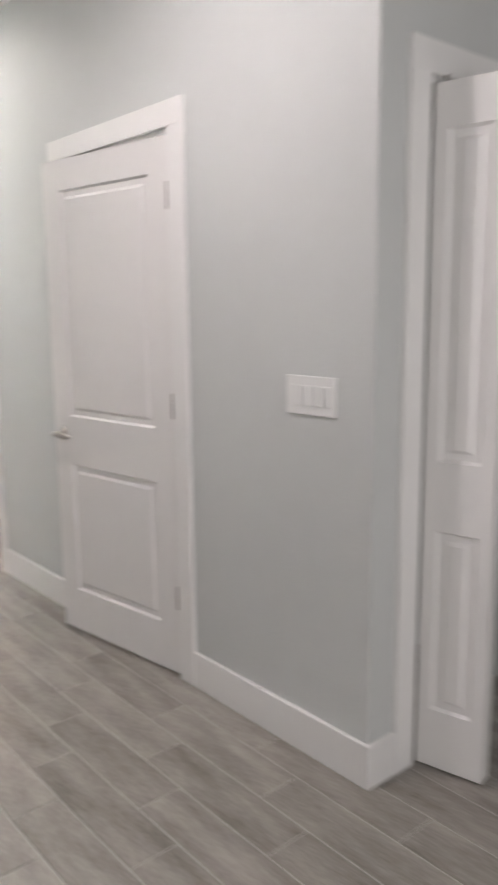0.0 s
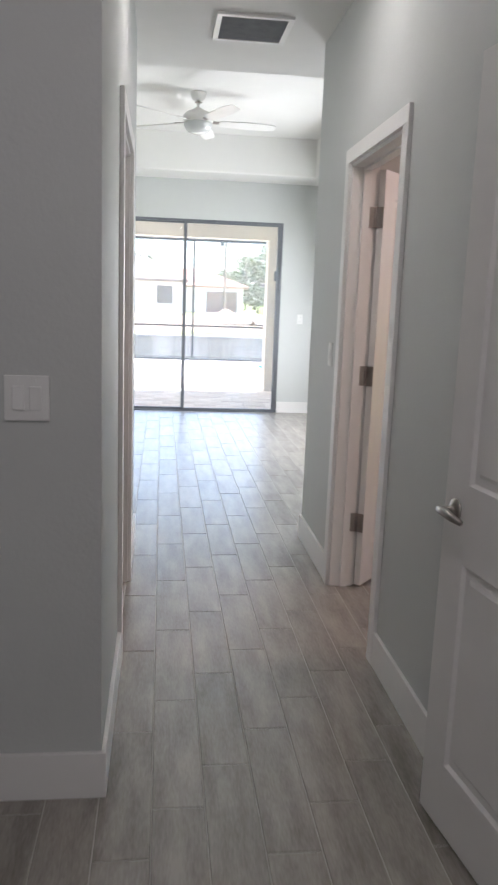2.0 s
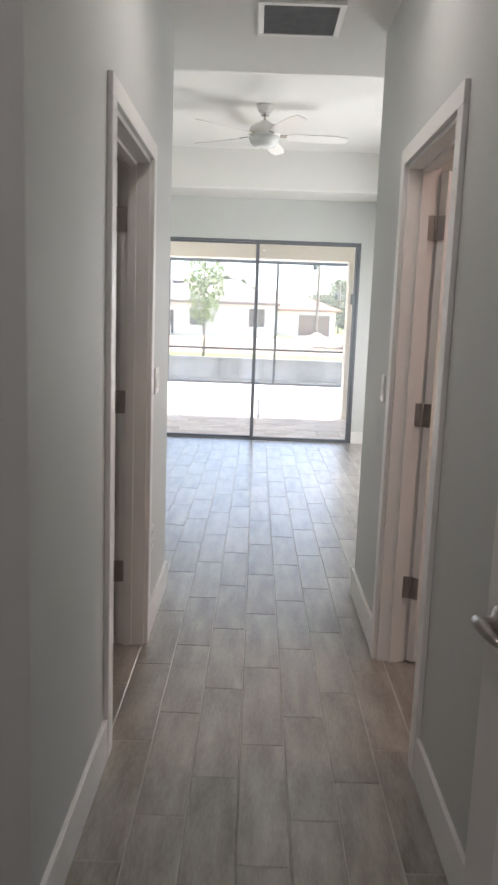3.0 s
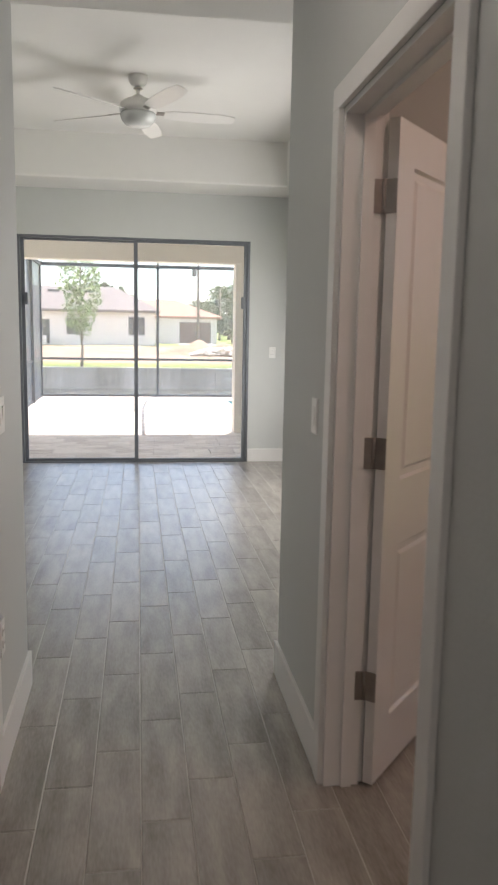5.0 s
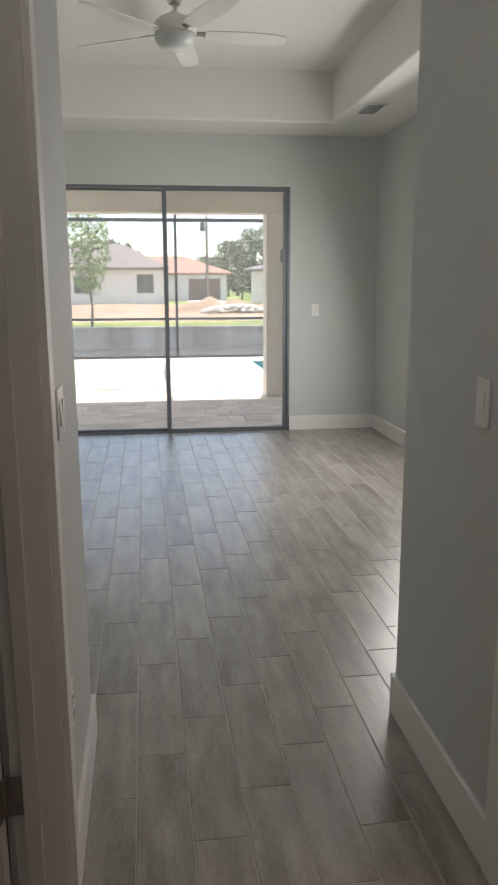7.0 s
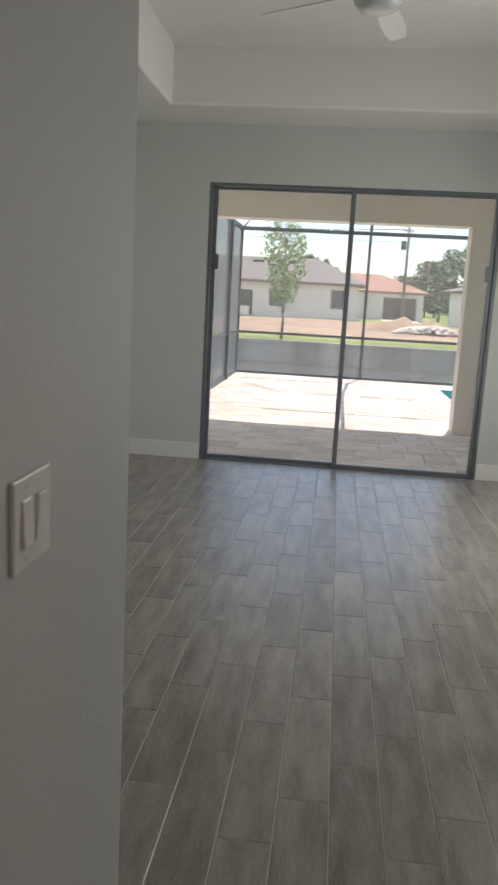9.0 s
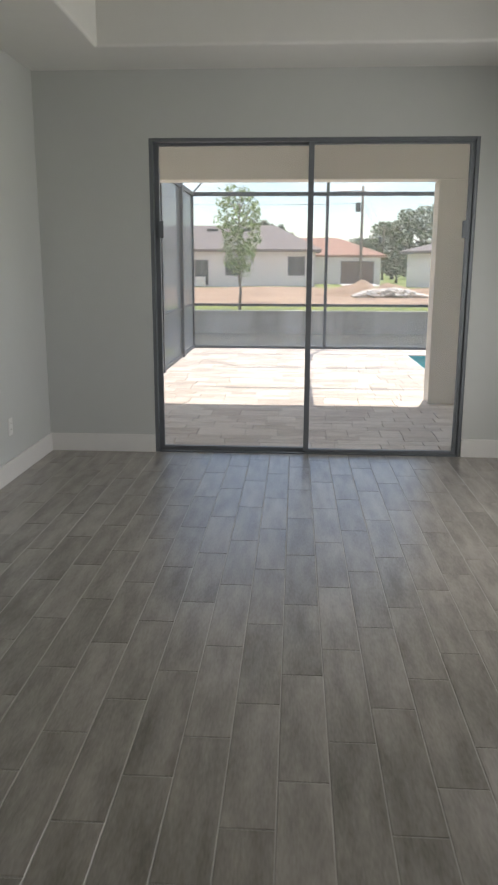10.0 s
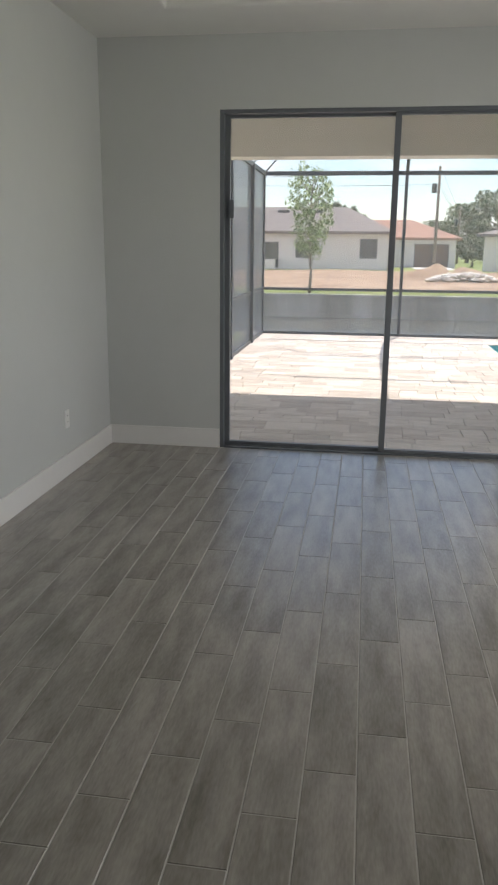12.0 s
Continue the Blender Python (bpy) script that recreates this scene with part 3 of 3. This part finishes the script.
# unseen side window added in the room's right wall, around its fill lamp
added_win = tagged(new("added_window"), "added unseen side window in a dark bronze frame", "window", kind="structure")
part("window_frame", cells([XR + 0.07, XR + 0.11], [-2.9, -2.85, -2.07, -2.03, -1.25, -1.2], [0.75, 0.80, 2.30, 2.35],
                           lambda x, y, z: not (0.8 < z < 2.3 and (-2.85 < y < -2.07 or -2.03 < y < -1.25))), FRAME, added_win)
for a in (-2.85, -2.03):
    g = part("pane", boxes((XR + 0.088, XR + 0.092, a, a + 0.78, 0.80, 2.30)), GLASS, added_win, "clear glass pane")
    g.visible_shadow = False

# ---- lanai and pool deck ----
LX0, LX1, LY1, DZ = -0.76, 7.6, 8.65, -0.03
BY0, BY1 = 2.64, 2.95
structure("lanai_beam", boxes((-1.3, 7.6, BY0, BY1, 2.44, 3.0), bevel=0.01), STUCCO, "cream stucco beam over the covered patio", "beam")
structure("lanai_column", boxes((2.735, 3.3, BY0 + 0.004, BY1 - 0.004, DZ, 2.44), bevel=0.012), STUCCO, "cream stucco column at the patio edge", "column")
structure("lanai_ceiling", boxes((-1.3, 7.6, 0.2, 3.45, 3.0, 3.15)), CEIL, "white covered patio ceiling", "ceiling")
structure("lanai_side_wall", boxes((-1.1, -0.80, 0.2, BY1, -0.2, 3.0)), STUCCO, "cream stucco side wall of the patio", "wall")
structure("lanai_end_wall", boxes((7.6, 7.8, 0.2, BY1, -0.2, 3.0)), STUCCO, "cream stucco end wall of the patio", "wall")
structure("house_outer_wall", boxes((XR + 0.12, 7.6, 0.0, 0.2, -0.2, 3.0)), STUCCO, "cream stucco outer wall of the house", "wall")
structure("house_roof", boxes((-3.2, 8.4, -13.6, 3.5, 3.6, 3.75)), ROOFG, "grey shingle roof over the house", "roof")

PX0, PX1, PY0, PY1 = 3.22, 7.2, 4.4, 7.7
deck = structure("pool_deck", cells([LX0 - 0.1, PX0, PX1, LX1 + 0.2], [0.2, PY0, PY1, LY1 + 0.12], [-0.35, DZ - 0.006],
                                    lambda x, y, z: not (PX0 < x < PX1 and PY0 < y < PY1)), SAND, "pale travertine paver pool deck", "deck")
structure("pool_basin", cells([PX0 - 0.1, PX0 + 0.004, PX1 - 0.004, PX1 + 0.1], [PY0 - 0.1, PY0 + 0.004, PY1 - 0.004, PY1 + 0.1], [-1.6, -1.4, -0.36],
                              lambda x, y, z: z < -1.4 or not (PX0 < x < PX1 and PY0 < y < PY1)), POOLT, "turquoise pool basin", "pool")
part("pool_rim", cells([PX0 - 0.002, PX0 + 0.02, PX1 - 0.02, PX1], [PY0, PY0 + 0.02, PY1 - 0.02, PY1 + 0.002], [-0.37, DZ - 0.008],
                       lambda x, y, z: not (PX0 + .02 < x < PX1 - .02 and PY0 + .02 < y < PY1 - .02)), POOLT, deck, "turquoise pool tile rim")
structure("pool_water", boxes((PX0 + 0.005, PX1 - 0.005, PY0 + 0.005, PY1 - 0.005, -0.16, -0.15)), POOLW, "clear turquoise pool water", "water")

# screen enclosure
cage = thing("screen_enclosure", (0, 0, 0), "dark bronze aluminium pool screen enclosure with fine mesh", "screen enclosure")
EZ, RZ, IN = 2.82, 4.0, 1.4


def bar(a, b, w=0.05, name="beam"):
    a, b = Vector(a), Vector(b)
    length = (b - a).length
    bm = boxes((-w / 2, w / 2, -w / 2, w / 2, 0, length), bevel=0.003)
    p = part(name, bm, CAGE, cage)
    p.matrix_basis = Matrix.Translation(a) @ (b - a).to_track_quat("Z", "Y").to_matrix().to_4x4()


def mesh_sheet(*pts, stuff=MESH):
    bm = bmesh.new()
    n = (Vector(pts[1]) - Vector(pts[0])).cross(Vector(pts[2]) - Vector(pts[0])).normalized() * 0.001
    lo, hi = [bm.verts.new(Vector(q) - n) for q in pts], [bm.verts.new(Vector(q) + n) for q in pts]
    bm.faces.new(lo)
    part("mesh", bm, stuff, cage, "fine grey insect mesh")


FX = [LX0, 1.76, 4.6, LX1]
for x in FX:
    bar((x, LY1, DZ), (x, LY1, EZ), 0.055, "post")
for x in FX[1:3]:
    bar((x, LY1, EZ), (x, LY1 - IN, RZ), 0.055)
    bar((x, LY1 - IN, RZ), (x, BY1 + 0.2, RZ), 0.055)
SY = [BY1 + 0.03, 5.05, 7.1]
for y in SY:
    bar((LX0, y, DZ), (LX0, y, EZ), 0.11, "post")
    bar((LX0, y, EZ), (LX0 + IN, y, RZ), 0.018)
    bar((LX1, y, DZ), (LX1, y, EZ), 0.05, "post")
    bar((LX0 + IN, y, RZ), (LX1, y, RZ), 0.05)
bar((LX0, LY1, EZ), (LX0 + IN, LY1 - IN, RZ), 0.02, "hip_beam")
bar((LX0 + IN, LY1 - IN, RZ), (LX1, LY1 - IN, RZ), 0.03)
for z, w in ((0.0, 0.05), (0.80, 0.05), (EZ, 0.07)):
    for a, b in zip(FX, FX[1:]):
        bar((a, LY1, z), (b, LY1, z), w, "rail")
    for a, b in zip(SY + [LY1], (SY + [LY1])[1:]):
        bar((LX0, a, z), (LX0, b, z), w, "rail")
for a, b in zip(FX, FX[1:]):
    mesh_sheet((a, LY1, 0), (b, LY1, 0), (b, LY1, EZ), (a, LY1, EZ))
for a, b in zip(SY + [LY1], (SY + [LY1])[1:]):
    mesh_sheet((LX0, a, 0), (LX0, b, 0), (LX0, b, EZ), (LX0, a, EZ), stuff=MESHS)
mesh_sheet((LX0, BY1, EZ), (LX0, LY1, EZ), (LX0 + IN, LY1 - IN, RZ), (LX0 + IN, BY1, RZ))
mesh_sheet((LX0, LY1, EZ), (LX1, LY1, EZ), (LX1, LY1 - IN, RZ), (LX0 + IN, LY1 - IN, RZ))
mesh_sheet((LX0 + IN, BY1, RZ), (LX1, BY1, RZ), (LX1, LY1 - IN, RZ), (LX0 + IN, LY1 - IN, RZ))

# ---- ground, canal, far bank ----
CB0, CB1 = 14.0, 33.0
prof = [(-3000, -0.4), (-13.8, -0.4), (0, -0.4), (8.8, -0.4), (CB0, -0.6), (CB0 + 0.05, -2.6), (CB1 + 0.25, -2.6), (CB1 + 0.3, -0.68), (37, -0.58),
        (40, -0.5), (45, -0.36), (52, -0.2), (58, -0.12), (66, -0.1), (90, -0.1), (140, -0.1), (3000, -0.1)]
bm = bmesh.new()
gxs = [-3000, -60] + [-40 + 2.5 * i for i in range(33)] + [60, 3000]
rows = []
for y, z in prof:
    rows.append([bm.verts.new((x, y, z + (0.10 * noise.noise((x * 0.4, y * 0.3, 0)) if 39 < y < 60 else 0))) for x in gxs])
for a, b in zip(rows, rows[1:]):
    for i in range(len(gxs) - 1):
        bm.faces.new((a[i], a[i + 1], b[i + 1], b[i]))
ground = structure("ground", bm, GRASS, "green lawn with bare dirt lots across the canal", "ground")
ground.data.materials.append(DIRT)
for p in ground.data.polygons:
    c = p.center
    if 36.9 < c.y < 62 and abs(c.x) < 60:
        p.material_index = 1
    p.use_smooth = True
structure("canal_water", boxes((-400, 400, CB0 + 0.1, CB1, -1.83, -1.79)), WATER, "dull grey-brown canal water", "water")
sw = structure("seawall", boxes((-400, 400, CB1, CB1 + 0.28, -2.55, -0.78)), SEAWALL, "weathered grey concrete seawall across the canal", "seawall")
part("cap", boxes((-400, 400, CB1 - 0.12, CB1 + 0.35, -0.78, -0.64), bevel=0.02), SEAWALL, sw, "concrete seawall cap")
for i in range(28):
    x = -26 + i * 2.1
    part("panel_rib", boxes((x, x + 0.16, CB1 - 0.07, CB1, -2.5, -0.79), bevel=0.01), SEAWALL, sw)


def hip_roof(x0, x1, y0, y1, z0, z1, over=0.5, fascia=0.22):
    """A hip roof body with a fascia, its ridge along the longer side."""
    bm = bmesh.new()
    x0, x1, y0, y1 = x0 - over, x1 + over, y0 - over, y1 + over
    h = min(x1 - x0, y1 - y0) / 2
    if x1 - x0 > y1 - y0:
        ridge = [(x0 + h, (y0 + y1) / 2, z1), (x1 - h, (y0 + y1) / 2, z1)]
    else:
        ridge = [((x0 + x1) / 2, y0 + h, z1), ((x0 + x1) / 2, y1 - h, z1)]
    b = [bm.verts.new(c) for c in ((x0, y0, z0), (x1, y0, z0), (x1, y1, z0), (x0, y1, z0))]
    m = [bm.verts.new((v.co.x, v.co.y, z0 + fascia)) for v in b]
    r = [bm.verts.new(c) for c in ridge]
    bm.faces.new(b[::-1])
    for i in range(4):
        bm.faces.new((b[i], b[(i + 1) % 4], m[(i + 1) % 4], m[i]))
    if x1 - x0 > y1 - y0:
        bm.faces.new((m[0], m[1], r[1], r[0])), bm.faces.new((m[2], m[3], r[0], r[1]))
        bm.faces.new((m[1], m[2], r[1])), bm.faces.new((m[3], m[0], r[0]))
    else:
        bm.faces.new((m[1], m[2], r[1], r[0])), bm.faces.new((m[3], m[0], r[0], r[1]))
        bm.faces.new((m[0], m[1], r[0])), bm.faces.new((m[2], m[3], r[1]))
    return bm


def house(at, rz, w, depth, eave, ridge, roof, label, openings, roof_label):
    """A one-storey house; front face on y = 0, openings as rows of x0, x1, z0, z1 and a material."""
    h = thing("house", at, label, "house", rz=rz)
    cut = list(openings)
    xs = sorted({0, w, *(o[0] for o in cut), *(o[1] for o in cut)})
    zs = sorted({-0.6, eave, *(o[2] for o in cut), *(o[3] for o in cut)})
    part("wall", cells(xs, [0, 0.25, depth], zs, lambda x, y, z: y > 0.25 or not any(a < x < b and c < z < d for a, b, c, d, m in cut)), HOUSEW, h)
    part("roof", hip_roof(0, w, 0, depth, eave - 0.05, ridge), roof, h, roof_label)
    for a, b, c, d_, m in cut:
        win = part("window", boxes((a, b, 0.16, 0.20, c, d_)), m, h)
        part("window_frame", cells([a, a + 0.07, b - 0.07, b], [0.10, 0.158], [c, c + 0.07, d_ - 0.07, d_],
                                   lambda x, y, z, a=a, b=b, c=c, d=d_: not (a + .07 < x < b - .07 and c + .07 < z < d - .07)), FRAME, win)
        part("window_frame", boxes(((a + b) / 2 - 0.03, (a + b) / 2 + 0.03, 0.11, 0.157, c + 0.07, d_ - 0.07)), FRAME, win)
    return h


GARAGE = mat("brown_garage_door", (0.16, 0.11, 0.09), 0.6, vary=0.15, scale=2)
h = house((-19.2, 60, -0.12), 0, 22.0, 7.0, 2.9, 5.15, ROOFG, "white stucco house with a grey hip roof across the canal",
          [(11.8, 13.0, 0.1, 2.2, PANE), (14.4, 15.8, 0.9, 2.3, PANE), (19.7, 21.15, 0.9, 2.5, PANE), (5, 7, 0.8, 2.3, PANE)], "grey shingle hip roof")
for x in (12.6, 15.6):
    part("roof_vent", boxes((x, x + 1.0, 2.5, 2.8, 4.55, 4.85), bevel=0.03), CAGE, h)
part("air_conditioner", boxes((12.0, 12.8, -1.1, -0.4, 0, 0.8), bevel=0.04), HOUSEW, h, "grey outdoor air conditioner")
house((-2.7, 70, -0.12), 0, 12.0, 8, 2.6, 4.5, ROOFR, "tan house with a red-orange tiled hip roof", [(8.2, 11.4, 0.0, 2.2, GARAGE)], "red-orange roof")
house((10.7, 62, -0.12), -58, 12, 9, 2.8, 4.6, ROOFG, "white stucco house beside a dirt lot", [(4.2, 4.9, 0.9, 2.2, PANE)], "pale grey roof")
structure("driveway", boxes((5.3, 8.6, 62, 70, -0.10, -0.05)), HOUSEW, "pale concrete driveway", "driveway")


# ---- trees ----
def leaves(bm, centre, radii, count, size, rng, gap=0.0):
    """Scatters small pointed leaves in a lumpy ellipsoid."""
    for _ in range(count):
        while True:
            q = Vector((rng.uniform(-1, 1), rng.uniform(-1, 1), rng.uniform(-1, 1)))
            if gap < q.length < 1:
                break
        p = Vector(centre) + Vector((q.x * radii[0], q.y * radii[1], q.z * radii[2]))
        rot = Euler((rng.uniform(-1.2, 1.2), rng.uniform(-1.2, 1.2), rng.uniform(0, 6.3))).to_matrix()
        s = size * rng.uniform(0.6, 1.3)
        vs = [bm.verts.new(p + rot @ Vector(c)) for c in ((-s, 0, 0), (-0.2 * s, -0.42 * s, 0.06 * s), (s, 0, -0.1 * s), (-0.2 * s, 0.42 * s, 0.06 * s))]
        bm.faces.new(vs)


def tree(at, height, crown, rng, leaf, size, clumps, per, spread, trunk_r, label, low=0.3):
    t = thing("tree", at, label, "tree")
    bm = bmesh.new()
    pts = [(0.06 * math.sin(i * 1.3) * height / 6, 0.05 * math.cos(i * 1.7), height * 0.93 * i / 6) for i in range(7)]
    tube(bm, pts, [trunk_r * (1 - 0.14 * i) for i in range(7)], 8)
    cm = bmesh.new()
    for k in range(clumps):
        f = low + (1 - low) * (k + 0.5) / clumps
        a = k * 2.4 + rng.uniform(-0.4, 0.4)
        r = spread * crown(f) * rng.uniform(0.45, 0.95)
        tip = Vector((r * math.cos(a), r * math.sin(a), height * f))
        base = Vector((0, 0, height * max(f - 0.14, 0.1)))
        tube(bm, [base, base.lerp(tip, 0.55) + Vector((0, 0, 0.1)), tip], [trunk_r * 0.35, trunk_r * 0.22, trunk_r * 0.1], 5)
        leaves(cm, tip, [spread * rng.uniform(0.26, 0.5)] * 2 + [height * 0.07 * rng.uniform(0.8, 1.5)], per, size, rng)
    part("trunk", bm, BARK, t, "", True)
    part("crown", cm, leaf, t)
    return t


rng = random.Random(7)
tree((-1.69, 33.9, -0.7), 6.0, lambda f: (0.75 if f < 0.5 else 1.0) * (1.15 - 0.35 * abs(f - 0.72) / 0.28), rng, LEAF, 0.11, 34, 60, 1.08, 0.09,
     "slender young green tree on the far canal bank", 0.33)
for x, y, hgt, sp in ((14.5, 104, 7.5, 3.5), (18.5, 106, 9.6, 4.5), (23, 104, 10.2, 5), (28, 108, 10.5, 5.5), (11.5, 112, 5.5, 3)):
    tree((x, y, -0.15), hgt, lambda f: 1.1 - 0.8 * abs(f - 0.6), rng, LEAFD, 0.30, 30, 110, sp, 0.3, "large dark green tree behind the houses", 0.2)
for x, y, hgt in ((-3.0, 76, 6.3), (-0.9, 77, 5.8), (11.6, 76, 2.6)):
    tree((x, y, -0.15), hgt, lambda f: 1.0, rng, LEAFD, 0.30, 18, 50, 1.6, 0.16, "green tree beyond the house roof", 0.35)

for x, y, top in ((7.3, 69, 9.0), (12.2, 95, 6.9)):
    pole = thing("utility_pole", (x, y, -0.15), "weathered wooden utility pole with a transformer", "utility pole")
    part("shaft", tube(bmesh.new(), [(0, 0, 0), (0, 0, top)], [0.16, 0.11], 10), WOODP, pole, "", True)
    part("crossarm", boxes((-0.5, 0.5, -0.16, -0.04, top - 0.6, top - 0.48), bevel=0.01), WOODP, pole)
    part("transformer", turned(bmesh.new(), [(0.2, 0), (0.24, 0.05), (0.24, 0.75), (0.15, 0.85)], (-0.4, -0.1, top - 2.3), 14), CAGE, pole, "", True)

line = thing("power_line", (0, 0, 0), "thin dark power cables strung between wooden poles", "power line")
for x0, z0 in ((7.0, 8.45), (7.6, 8.45), (7.3, 7.3)):
    for x1, y1, z1 in ((-42.0, 69, 8.6), (12.2 + x0 - 7.3, 95, 6.2)):
        pts = [(x0 + (x1 - x0) * t / 12, 69 + (y1 - 69) * t / 12, z0 + (z1 - z0) * t / 12 - 2.4 * (t / 12) * (1 - t / 12)) for t in range(13)]
        part("cable", tube(bmesh.new(), pts, 0.018, 5), CAGE, line)

# dirt mound and broken concrete
mound = thing("dirt_mound", (6.0, 47, -0.42), "low mound of pale dirt on the cleared lot", "dirt mound")
bm = bmesh.new()
bmesh.ops.create_grid(bm, x_segments=36, y_segments=16, size=1)
for v in bm.verts:
    d = max(0, 1 - v.co.x ** 2) * max(0, 1 - v.co.y ** 2)
    v.co = (v.co.x * 4.2, v.co.y * 3, -0.15 + d * (0.85 + 0.8 * noise.noise((v.co.x * 3, v.co.y * 3, 2))))
part("heap", bm, DIRT, mound, "", True)
bm = bmesh.new()
for k in range(320):
    u, w_ = rng.uniform(-1, 1), rng.uniform(-1, 0.3)
    s = rng.uniform(0.05, 0.2)
    made = bmesh.ops.create_icosphere(bm, subdivisions=1, radius=s)["verts"]
    off = Vector((7.2 + 2.3 * u, 45.2 + 1.5 * w_, -0.30 + 0.45 * (1 - u * u) * rng.random()))
    for v in made:
        v.co = Vector((v.co.x * 1.4, v.co.y, v.co.z * 0.7)) * rng.uniform(0.8, 1.2) + off
tagged(part("rubble_heap", bm, RUBBLE), "heap of pale broken concrete rubble", "rubble", kind="stuff")

# ---- floor tiles ----
TW, TL, G = 0.158, 0.621, 0.004


def tile_mesh(w, l, h=0.007, b=0.0015):
    bm = boxes((-w / 2, w / 2, -l / 2, l / 2, -h, -b))
    bmesh.ops.delete(bm, geom=[f for f in bm.faces if f.normal.z > 0.5], context="FACES_ONLY")
    top = [bm.verts.new((sx * (w / 2 - b), sy * (l / 2 - b), 0)) for sx, sy in ((-1, -1), (1, -1), (1, 1), (-1, 1))]
    rim = [next(v for v in bm.verts if abs(v.co.x - sx * w / 2) < 1e-6 and abs(v.co.y - sy * l / 2) < 1e-6 and v.co.z > -h * 0.5 and v not in top)
           for sx, sy in ((-1, -1), (1, -1), (1, 1), (-1, 1))]
    bm.faces.new(top)
    for i in range(4):
        bm.faces.new((rim[i], rim[(i + 1) % 4], top[(i + 1) % 4], top[i]))
    return bm


def joints(col, y_lo, y_hi):
    """Cross joints of a column of tiles in a one-third bond."""
    first = -3.325 + 0.207 * col
    js = sorted(j for j in [y_lo, y_hi] + [first + TL * k for k in range(-30, 14)] if y_lo <= j <= y_hi)
    return [j for i, j in enumerate(js) if i == 0 or j - js[i - 1] > 0.03 or j == y_hi]


shared = {}
verts, faces = [], []
count = 0
for col in range(-24, 20):
    x0 = 1.3275 + TW * col
    x1 = x0 + TW
    spans = [(-13.0, 0.0)] if XL < (x0 + x1) / 2 < XR else [(-13.0, YN - 0.05)]
    for lo, hi in spans:
        js = joints(col, lo, hi)
        for a, b in zip(js, js[1:]):
            xa, xb = max(x0, -2.5), min(x1, 4.0)
            if b > YN:
                xa, xb = max(xa, XL), min(xb, XR)
            w, l = round(xb - xa - G, 4), round(b - a - G, 4)
            if w < 0.02 or l < 0.02:
                continue
            cx, cy = (xa + xb) / 2, (a + b) / 2
            near = (-5.0 < cy and -0.3 < cx < 2.95) or (-9.5 < cy <= -5.0 and HL - 0.1 < cx < HR + 0.1)
            if near and count < 300:
                if (w, l) not in shared:
                    shared[w, l] = finish(tile_mesh(w, l), "tile", TILE)
                t = new("tile", shared[w, l])
                t.parent, t.location = floor, (cx, cy, 0)
                count += 1
            else:
                n = len(verts)
                e = 0.0015
                for z, s in ((-0.007, 0), (-e, 0), (0, e)):
                    verts += [(cx - w / 2 + s, cy - l / 2 + s, z), (cx + w / 2 - s, cy - l / 2 + s, z), (cx + w / 2 - s, cy + l / 2 - s, z), (cx - w / 2 + s, cy + l / 2 - s, z)]
                for r in (0, 4):
                    faces += [(n + r + i, n + r + (i + 1) % 4, n + r + 4 + (i + 1) % 4, n + r + 4 + i) for i in range(4)]
                faces.append((n + 8, n + 9, n + 10, n + 11))
me = bpy.data.meshes.new("outer_tiles")
me.from_pydata(verts, [], faces)
me.materials.append(TILE)
ot = tagged(new("outer_tiles", me), "grey-brown wood-look plank tiles", kind="stuff")
ot.parent = floor

# ---- deck pavers ----
rng = random.Random(3)
shared = {}
verts, faces = [], []
count = 0
y = 0.206
while y < LY1 + 0.1:
    dpt = rng.choice((0.152, 0.152, 0.203, 0.305))
    x = LX0 - 0.1 - rng.uniform(0, 0.3)
    while x < LX1 + 0.1:
        w = rng.choice((0.203, 0.305, 0.305, 0.406, 0.457))
        cx, cy = x + w / 2, y + dpt / 2
        x += w
        if PX0 < cx + w / 2 and cx - w / 2 < PX1 and PY0 - dpt / 2 < cy < PY1 + dpt / 2:
            if cx - w / 2 < PX0 - 0.06 and cx > PX0 - w:
                w2 = PX0 - (cx - w / 2)
                cx, w_ = cx - w / 2 + w2 / 2, w2
            else:
                continue
        else:
            w_ = w
        pw, pl = round(w_ - 0.005, 4), round(dpt - 0.005, 4)
        z = DZ + rng.uniform(-0.0012, 0.0012)
        if -0.5 < cx < 3.4 and cy < 9.7 and count < 300 and cy < 5.3:
            if (pw, pl) not in shared:
                shared[pw, pl] = finish(tile_mesh(pw, pl, 0.012, 0.003), "paver", PAVER)
            t = new("paver", shared[pw, pl])
            t.parent, t.location = deck, (cx, cy, z + 0.004)
            count += 1
        else:
            n = len(verts)
            for zz, s in ((-0.012, 0), (-0.003, 0), (0, 0.003)):
                verts += [(cx - pw / 2 + s, cy - pl / 2 + s, z + zz + 0.004), (cx + pw / 2 - s, cy - pl / 2 + s, z + zz + 0.004),
                          (cx + pw / 2 - s, cy + pl / 2 - s, z + zz + 0.004), (cx - pw / 2 + s, cy + pl / 2 - s, z + zz + 0.004)]
            for r in (0, 4):
                faces += [(n + r + i, n + r + (i + 1) % 4, n + r + 4 + (i + 1) % 4, n + r + 4 + i) for i in range(4)]
            faces.append((n + 8, n + 9, n + 10, n + 11))
    y += dpt
me = bpy.data.meshes.new("outer_pavers")
me.from_pydata(verts, [], faces)
me.materials.append(PAVER)
op = tagged(new("outer_pavers", me), "pale travertine pavers", kind="stuff")
op.parent = deck
